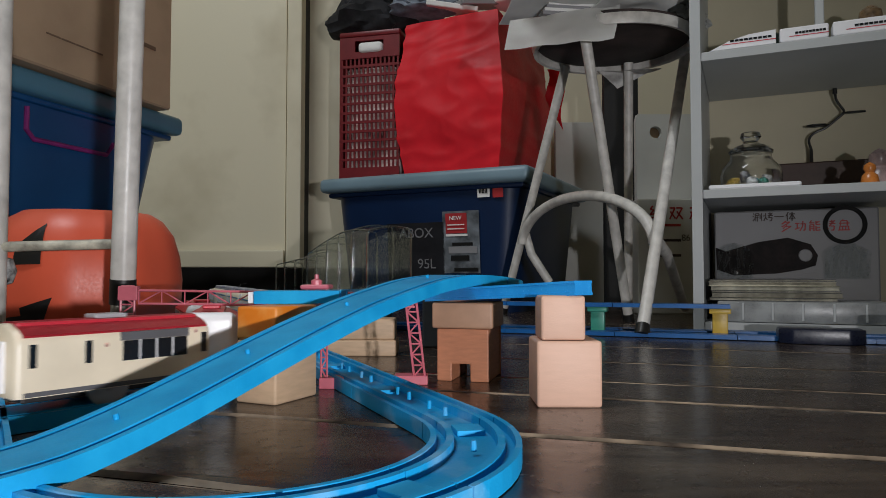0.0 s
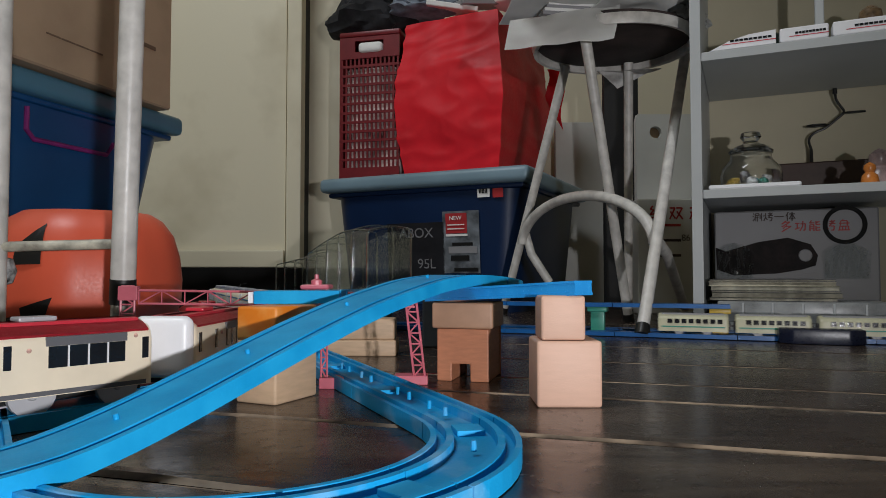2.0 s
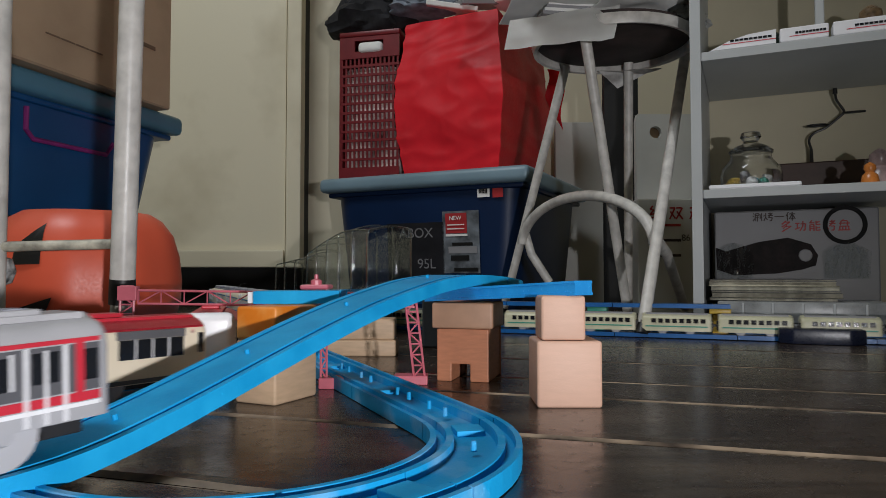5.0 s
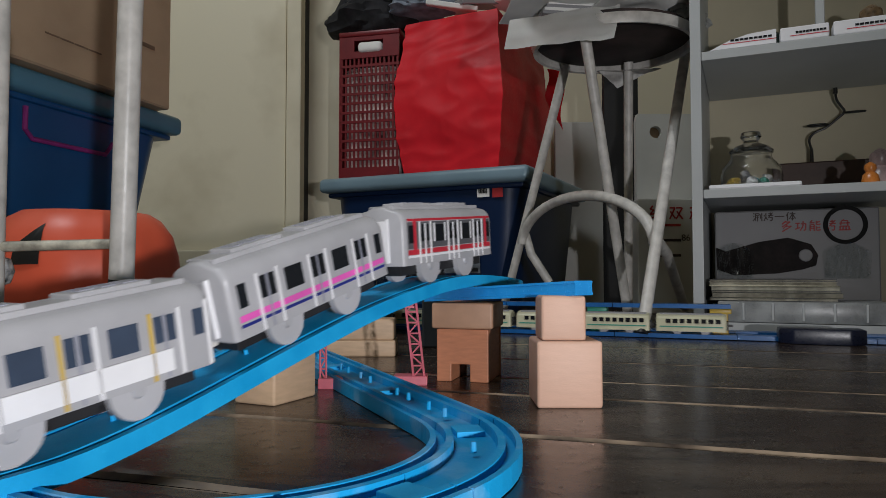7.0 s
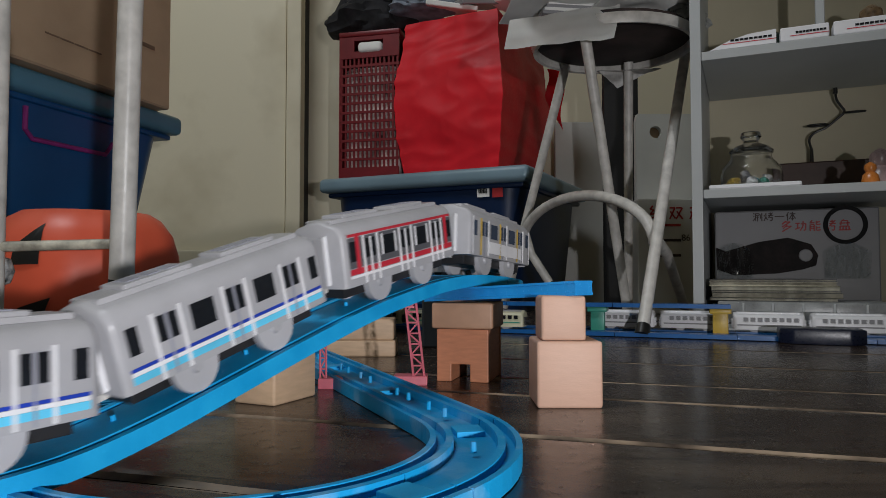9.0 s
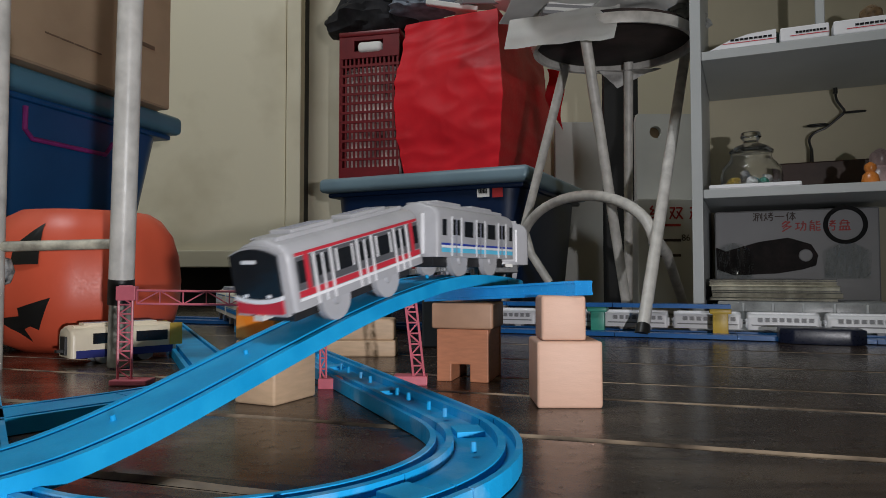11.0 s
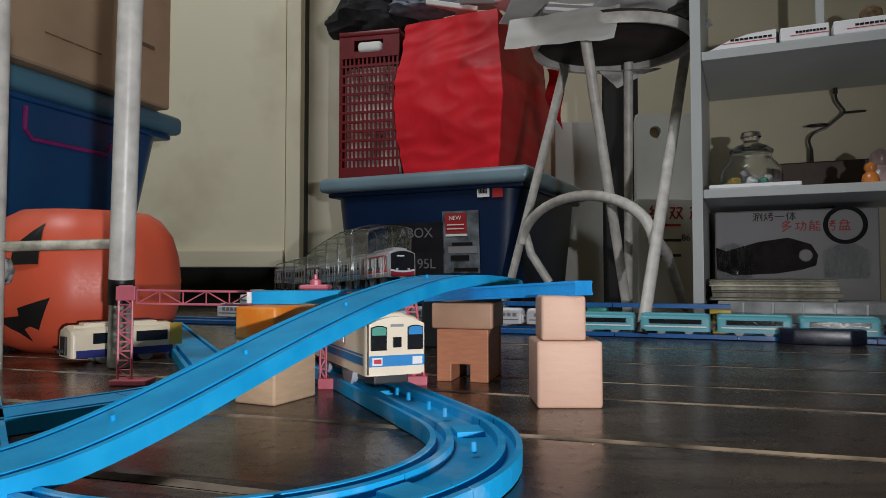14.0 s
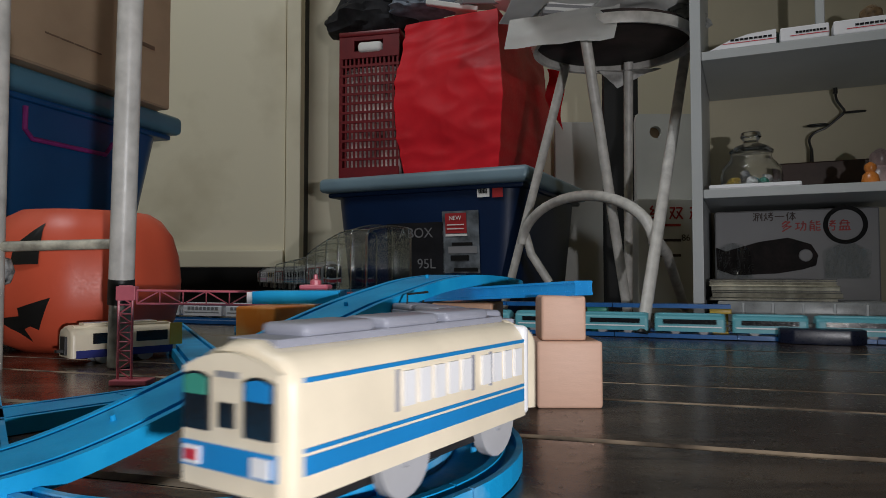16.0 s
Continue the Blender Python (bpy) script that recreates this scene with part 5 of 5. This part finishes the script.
def door_windows(L, za, zb, zlo, door, wmat=WINDOW, frame_mat=None):
    """Three doors, each two dark panes between raised bright bars, with one broad window between doors and a slim one at each end: rows for toy_car."""
    rows = []
    for c in (-0.3, 0.0, 0.3):
        x = c * L
        rows += [(x - 0.0069, x - 0.0056, zlo, zb + 0.0022, door), (x + 0.0056, x + 0.0069, zlo, zb + 0.0022, WHITET)]
        rows += [(x - 0.0045, x - 0.0009, za + 0.0008, zb + 0.0004, wmat), (x + 0.0009, x + 0.0045, za + 0.0008, zb + 0.0004, wmat)]
        rows += [(x - 0.0005, x + 0.0005, zlo, zb + 0.001, frame_mat or GREYR)]
    for c in (-0.15, 0.15):
        x = c * L
        rows.append((x - 0.0058, x + 0.0058, za, zb, wmat))
        if frame_mat:
            rows += [(x - 0.0068, x - 0.0058, za, zb + 0.001, frame_mat), (x + 0.0058, x + 0.0068, za, zb + 0.001, frame_mat)]
    for c in (-0.435, 0.435):
        rows.append((c * L - 0.0024, c * L + 0.0024, za, zb, wmat))
    return rows


def cab_face(c, L, W, H, kind):
    """The driver's end of a car, at its tail (x behind) or its head."""
    s = -1 if kind == "black" else 1
    x = s * (L / 2 + 0.0013)

    def plate(name, y0, y1, a, b, mat, out=0.0006, label=""):
        return part(name, box(x, x + s * out, y0, y1, a, b), mat, c, label)

    def arched(name, y0, y1, a, b, mat, out, rise=0.0, sag=0.0, label=""):
        """A plate on the cab whose top edge crowns by rise and whose foot sags by sag."""
        n = 12
        ys = [y0 + (y1 - y0) * k / n for k in range(n + 1)]
        bow = [1 - (2 * k / n - 1) ** 2 for k in range(n + 1)]
        outline = [(y, a - sag * q) for y, q in zip(ys, bow)] + [(y, b + rise * q) for y, q in zip(ys[::-1], bow[::-1])]
        bm = slab(outline, 0, out)
        bmesh.ops.transform(bm, matrix=Matrix(((0, 0, s, x), (1, 0, 0, 0), (0, 1, 0, 0), (0, 0, 0, 1))), verts=bm.verts)
        return part(name, bm, mat, c, label)
    if kind == "black":
        arched("cab_mask", -W * 0.93, W * 0.93, 0.012, H - 0.0075, SILVER, 0.0026, 0.004, 0.0, "silver cab end")
        x += s * 0.0026
        arched("windscreen", -W * 0.86, W * 0.86, 0.0225, H - 0.008, WINDOW, 0.0012, 0.0035, 0.002, "black glossy windscreen")
        arched("front_band", -W * 0.84, W * 0.84, 0.0135, 0.02, REDT, 0.0012, -0.002, 0.0005, "red front band")
        arched("front_line", -W * 0.86, W * 0.86, 0.0202, 0.0222, WHITET, 0.0014, -0.002, 0.002)
        x += s * 0.0012
        plate("destination_bar", -0.002, 0.0072, H - 0.0115, H - 0.0098, WHITET, 0.0004, "white destination lettering bar")
        for q in (-1, 1):
            plate("head_lamp", *sorted((q * W * 0.35, q * W * 0.5)), 0.0215, 0.0228, WHITET, 0.0006, "small white head lamp")
    else:
        arched("cab_front", -W * 0.95, W * 0.95, 0.0135, H - 0.0078, CREAMC, 0.0022, 0.0042, 0.0, "cream cab front")
        x += s * 0.0022
        plate("front_band", -W * 0.95, W * 0.95, 0.0182, 0.0245, BLUET, 0.0005, "blue band across the front")
        for q in (-1, 1):
            y0, y1 = sorted((q * W * 0.36, q * W * 0.9))
            arched("cab_window", y0, y1, 0.0275, H - 0.0098, WINDOW, 0.0008, 0.0012, 0.0, "black cab window")
            plate("lamp_glass", *sorted((q * W * 0.52, q * W * 0.86)), 0.019, 0.0235, WHITET, 0.0012, "pale head lamp")
            arched("route_sign", y0 + 0.0006, y1 - 0.0006, H - 0.0142, H - 0.0102, GREENT if q < 0 else BLUET, 0.0011, 0.001, 0.0, "small coloured route sign")
        plate("cab_door_window", -0.0026, 0.0026, 0.029, H - 0.0155, WINDOW, 0.0008)
        plate("cab_sign", -0.004, 0.004, H - 0.0095, H - 0.008, GREYC, 0.0006)
        plate("tail_lamp", -W * 0.8, -W * 0.56, 0.02, 0.0226, REDT, 0.0016)


CL, CW, CH = 0.113, 0.018, 0.0492
RL = 0.107
GREYS = material("dark_grey_side_panel", (0.1, 0.1, 0.11), 0.4, vary=0.05)
GR = "long silver toy train"


def red_car(n, face=None):
    w = door_windows(CL, 0.026, 0.0365, 0.0135, WHITET, WINDOW, WHITET)
    # the first car's white gangways paint torch glare onto silver ends
    c = toy_car("silver toy train car with red window frame stripes", CL, CW, CH, SILVER, SILVER, GR,
                stripes=((GREYS, 0.0225, 0.0385), (REDT, 0.039, 0.0405), (REDT, 0.019, 0.022), (WHITET, 0.0172, 0.0186)), windows=w, end=SILVER if n else WHITET, face=face, floor_z=0.0128, gangway_edge=WHITET)
    for s in (-1, 1):
        for x in (-CL * 0.4 - 0.0014, CL * 0.4 - 0.0014):
            part("end_stripe", box(x, x + 0.0028, s * CW - 0.0004, s * (CW + 0.0009), 0.019, 0.0405), REDT, c)
    return c


def line_car(stripes, label):
    return toy_car(label, CL, CW, CH, SILVER, SILVER, GR, stripes=stripes, windows=door_windows(CL, 0.0265, 0.037, 0.0135, WHITET), floor_z=0.0128, gangway_edge=WHITET)


def decal_car():
    w = door_windows(CL, 0.0265, 0.037, 0.0135, YELLOWT, material("grey_blue_window", (0.05, 0.07, 0.11), 0.2))
    c = toy_car("silver toy train car with yellow door bars and green decal", CL, CW, CH, SILVER, SILVER, GR,
                windows=w + [(-0.026, 0.036, 0.0158, 0.0242, WHITET), (-0.0245, 0.0345, 0.0168, 0.0232, LEAFT)], floor_z=0.0128, gangway_edge=WHITET)
    for s in (-1, 1):
        for x in (-CL / 2 + 0.0032, CL / 2 - 0.0032):
            part("corner_rail", box(x - 0.0008, x + 0.0008, s * CW - 0.0006, s * (CW + 0.0008), 0.0135, 0.04), WHITET, c)
    return c


CYANS = ((DIMBLUE, 0.0205, 0.0218), (WHITET, 0.0188, 0.0203), (CYANT, 0.0158, 0.0187))
silver_train = [red_car(0), line_car(((PINKT, 0.0203, 0.0232), (NAVYT, 0.0178, 0.0192)), "silver toy train car with magenta and navy lines"), decal_car(), red_car(1),
                line_car(CYANS, "silver toy train car with cyan and navy lines"), line_car(CYANS, "silver toy train car with cyan and navy lines"), red_car(1, face=-1)]
cab_face(silver_train[-1], CL, CW, CH, "black")

GB = "cream and blue toy train"
cream_train = []
for k in range(4):
    # white panes: bright light through the windows, given as plain colour
    w = [(x, x + 0.0052, 0.0285, 0.0385, WHITET) for x in np.concatenate([np.linspace(-0.055, -0.031, 4), np.linspace(-0.018, 0.014, 5)])] + [(x, x + 0.0012, 0.0275, 0.0392, GREYR) for x in (-0.0325, -0.0205, 0.0215)]
    w = [(float(a), float(b), p, q, m_) for a, b, p, q, m_ in w]
    c = toy_car("cream toy train car with a blue waist band", 0.125, CW, 0.0505, CREAMC, GREYR, GB, stripes=((BLUET, 0.0182, 0.0228), (BLUET, 0.0236, 0.0247), (BLUET, 0.0402, 0.0414)), windows=w, gear=False, face=1 if k == 0 else None, wheel=0.0125, floor_z=0.0124, axles=(-0.045, 0.012))
    part("gangway_hood", rounded(-0.0625 - 0.001, -0.0625 + 0.004, -CW * 1.02, CW * 1.02, 0.0125, 0.0465, 0.0022, 3), WHITET, c, "white end hood", smooth=True)
    for x in (-0.034, 0.0, 0.034):
        part("roof_fan", rounded(x - 0.0145, x + 0.0145, -0.0085, 0.0085, 0.0492, 0.0532, 0.0018, 3), GREYR, c, smooth=True)
    cream_train.append(c)
cab_face(cream_train[0], 0.125, CW, 0.0505, "cream")
pan = part("pantograph", tube([(-0.03, -0.006, 0.051), (-0.045, 0, 0.058), (-0.03, 0.006, 0.0595)], 0.0007, 6), CHASSIS, cream_train[1])

GC = "cream and red toy train"
SCUFFED = material("faded_red_scuff", (0.7, 0.42, 0.34), 0.5, vary=0.3, scale=300)
DKGREY = material("dark_grey_skirt", (0.12, 0.12, 0.13), 0.4, vary=0.05)
red_train = []
for k in range(4):
    body = CREAMC
    w = [(x, x + 0.0088, 0.0238, 0.0345, WINDOW) for x in (-0.0375, -0.0277, -0.0179, -0.0081)] + [(x, x + 0.0034, 0.0245, 0.036, WINDOW) for x in (-0.0505, 0.0172, 0.044)] + [(-0.0385, 0.002, 0.0346, 0.0392, DKGREY)]
    w += [(x, x + 0.0008, 0.0238, 0.0345, WHITET) for x in (-0.0286, -0.0188, -0.009)]
    c = toy_car("cream toy train car with red roof edge and grey skirt", RL, CW, 0.0468, body, REDT, GC, stripes=((DKGREY, 0.0105, 0.0128),), windows=w, end=WHITET, gear=False, axles=(0.006, -0.036))
    # the red roof reaches down over the shoulders
    n = 10
    rim = [(CW * 1.012, 0.0393), (CW * 1.012, 0.0405)] + [(CW * 1.012 - 0.0088 * (1 - math.cos(math.pi / 2 * q / n)), 0.0352 + 0.0092 * math.sin(math.pi / 2 * q / n)) for q in range(6, n + 1)] + [(0.004, 0.0466)]
    rim = [(-y, z) for y, z in rim] + rim[::-1]
    bm = bmesh.new()
    ends = [[bm.verts.new((x, y, z)) for y, z in rim] for x in (-RL / 2 + 0.003, RL / 2 - 0.003)]
    for q in range(len(rim) - 1):
        bm.faces.new((ends[0][q], ends[0][q + 1], ends[1][q + 1], ends[1][q]))
    bmesh.ops.solidify(bm, geom=bm.faces[:], thickness=0.0006)
    part("roof_cover", bm, REDT, c, smooth=True)
    part("roof_unit", rounded(-0.008, 0.01, -0.006, 0.006, 0.0464, 0.0488, 0.0008, 2), SILVER if k == 1 else REDT, c)
    if k != 1:
        part("gangway_hood", rounded(RL / 2 - 0.004, RL / 2 + 0.0062, -CW * 0.97, CW * 0.97, 0.011, 0.0462, 0.0055, 5), WHITET, c, "white end hood", smooth=True)
    for x, z in ((0.0095, 0.033), (-0.0435, 0.037)):
        o = part("paint_scuff", lathe([(0.0, 0.0003), (0.001, 0.0003), (0.0012, 0.0)], 12), SCUFFED, c, "faded red paint spot")
        o.matrix_basis = pose(x, CW + 0.0001, z, -90, 0, 0)
    red_train.append(c)

MINI = {}


def mini_car(kind):
    L, W, H = 0.079, 0.0125, 0.0265
    body, stripe, win = {"cream": (material("pale_cream_mini_plastic", (0.62, 0.6, 0.42), 0.4), GREENT, WINDOW), "white": (WHITET, GREYC, GREYC), "teal": (TEALT, WHITET, WINDOW)}[kind] if kind not in MINI else MINI[kind]
    MINI[kind] = (body, stripe, win)
    w = [(x, x + 0.0055, 0.0145, 0.0195, win) for x in (-0.033, -0.025, -0.017, -0.009, -0.001, 0.007, 0.015, 0.023)]
    if kind == "teal":
        w = [(-0.03, 0.03, 0.0135, 0.019, win)]
    return toy_car({"cream": "small pale cream toy train car with dark windows", "white": "small white toy train car", "teal": "small teal toy train car with a long dark window"}[kind], L, W, H, body, body if kind != "cream" else GREYC,
                   "small toy train beside the shelf", stripes=((stripe, 0.0095, 0.011),), windows=w, gear=False, wheel=0.005, name="mini_train_car")


def fleet(kind, n):
    first = mini_car(kind)
    return [first] + [copy_thing(first, Matrix.Identity(4)) for _ in range(n - 1)]


mini_cream, mini_white, mini_teal = fleet("cream", 8), fleet("white", 7), fleet("teal", 8)

# parked yellow and blue car beside the pail
YB = toy_car("parked cream, yellow and blue toy train car beside the pail", 0.09, 0.0165, 0.0335, CREAMC, CREAMC, "", stripes=((NAVYT, 0.006, 0.0125),),
             windows=[(-0.028, 0.0, 0.0175, 0.0265, WINDOW), (0.008, 0.036, 0.0175, 0.0265, WINDOW), (0.038, 0.0495, 0.0126, 0.0325, YELLOWT)], gear=True, wheel=0.007)
ya, yb = (-0.3251, 0.584, 0.0), (-0.2642, 0.6454, 0.0)
YB.matrix_world = pose((ya[0] + yb[0]) / 2 + 0.004, (ya[1] + yb[1]) / 2 - 0.002, 0.0, 0, 0, math.degrees(math.atan2(yb[1] - ya[1], yb[0] - ya[0])))

# small rails beside the shelf: on the floor and raised on coloured pillars
MINIS = [(x * 0.62, z * 0.62) for x, z in SECTION]
cuts = list(np.arange(0.9, 2.75, 0.14))
for a, b in zip(cuts, cuts[1:]):
    rail_piece(BACK, float(a), float(b), DEEP, "deep blue small toy rail on the floor", MINIS)
    rail_piece(BACK2, float(a), float(b), DEEP, "deep blue small toy rail on the floor", MINIS)
UP = Path([(x, y, 0.0405) for x, y, _ in route((0.3093 + 0.937 * 0.035 + 0.01, 0.8174 + 0.027 - 0.35 * 0.035), 159.5, [(0.42,)])])
for a in (0.0, 0.14, 0.28):
    rail_piece(UP, a, a + 0.14, DEEP, "deep blue small toy rail raised on pillars", MINIS)


def pillar(s, mat, label):
    p = UP.at(s)
    c = thing("toy_pillar", label, "toy pillar", pose(p.x, p.y, 0, 0, 0, -20.5), group="coloured track pillars")
    part("column", rounded(-0.009, 0.009, -0.005, 0.005, 0, 0.0345, 0.0015, 2), mat, c, smooth=True)
    part("head", rounded(-0.0125, 0.0125, -0.01, 0.01, 0.029, 0.0352, 0.0012, 2), mat, c, smooth=True)
    part("foot", rounded(-0.012, 0.012, -0.011, 0.011, 0, 0.004, 0.001, 2), mat, c, smooth=True)
    return c


pillar(0.012, YELLOWT, "yellow plastic track pillar")
pillar(0.16, GREENT, "green plastic track pillar")
pillar(0.33, GREENT, "green plastic track pillar")
yp = (0.4788, 0.8174, 0.0)
c = pillar(0.4, YELLOWT, "yellow plastic track pillar")
c.matrix_world = pose(yp[0] + 0.015, yp[1] + 0.05, 0, 0, 0, -20.5)
d0, d1 = (0.3772, 0.776, 0.0), (0.4641, 0.776, 0.0)
DKB = material("dark_navy_plastic", (0.008, 0.012, 0.03), 0.3)
bm = slab([(0, 0), (0.012, -0.008), (0.07, -0.01), (0.086, 0.0), (0.086, 0.03), (0, 0.03)], 0, 0.017)
solo("dark_toy_car", bm, DKB, "dark navy toy lying beside the small rails", "toy", pose(d0[0], d0[1] - 0.012, 0.0, 0, 0, -20.5), bevel=0.003, smooth=True)

# ---- what moves ----


def run(cars, path, pitch, lead, base=0.06, step=0.25, lift=0.0, ahead=0.0, climb=None):
    """Keys a train: lead(t) is the length along the path of its first car's middle; climb: knots of (length, height) that are added to it."""
    for k, c in enumerate(cars):
        rows = []
        t = 0.0
        while t <= 16.0001:
            s = lead(t) - pitch * k
            rows.append((t, path.car(s - ahead, base) @ pose(ahead, 0, lift + (held(climb)(s) if climb else 0.0))))
            t += step
        walk(c, rows)


def held(knots):
    ts, ss = [a for a, _ in knots], [b for _, b in knots]
    return lambda t: float(np.interp(t, ts, ss))


def motions():
    run(silver_train, HILL, 0.126, held(((0, HS - 0.8), (6.3, HS + 0.1765), (7.0, HS + 0.277), (8.0, HS + 0.4295), (9.0, HS + 0.6025), (9.2, HS + 0.632), (11.3, HS + 0.995), (11.5, HS + 1.0335), (12.5, HS + 1.223), (13.5, HS + 1.425), (15.0, HS + 1.7), (16.0, HS + 1.88))), 0.062, 0.25, 0.0)
    run(cream_train, LINE, 0.133, held(((0, 0.2375), (9.5, 0.2375), (11.3, 0.4), (13.0, 0.5625), (14.5, 0.7035), (15.0, 0.784), (15.5, 0.861), (16.0, 0.917))), 0.064, 0.25, -0.0035, 0.018, ((0.72, 0.0), (0.86, 0.0052)))
    run(red_train, SIDE, 0.117, held(((0, 0.9765), (0.2, 1.0025), (0.4, 1.0137), (4.3, 1.0137), (4.6, 1.03), (9.0, 1.75), (16, 1.76))), 0.068, 0.1, -0.0022)
    run(mini_cream, CREAMLINE, 0.0868, lambda t: min(1.46 + (t - 1.6) * 0.122, 2.6), 0.04, 0.5, -0.0014)
    run(mini_white, BACK2, 0.0868, held(((0, 0.4), (7.0, 1.19), (7.5, 1.31), (8.3, 1.51), (16.0, 2.45))), 0.04, 0.5, -0.0014)
    run(mini_teal, BACK, 0.0868, lambda t: 1.433 + (t - 12.5) * 0.122, 0.04, 0.5, -0.0014)


motions()
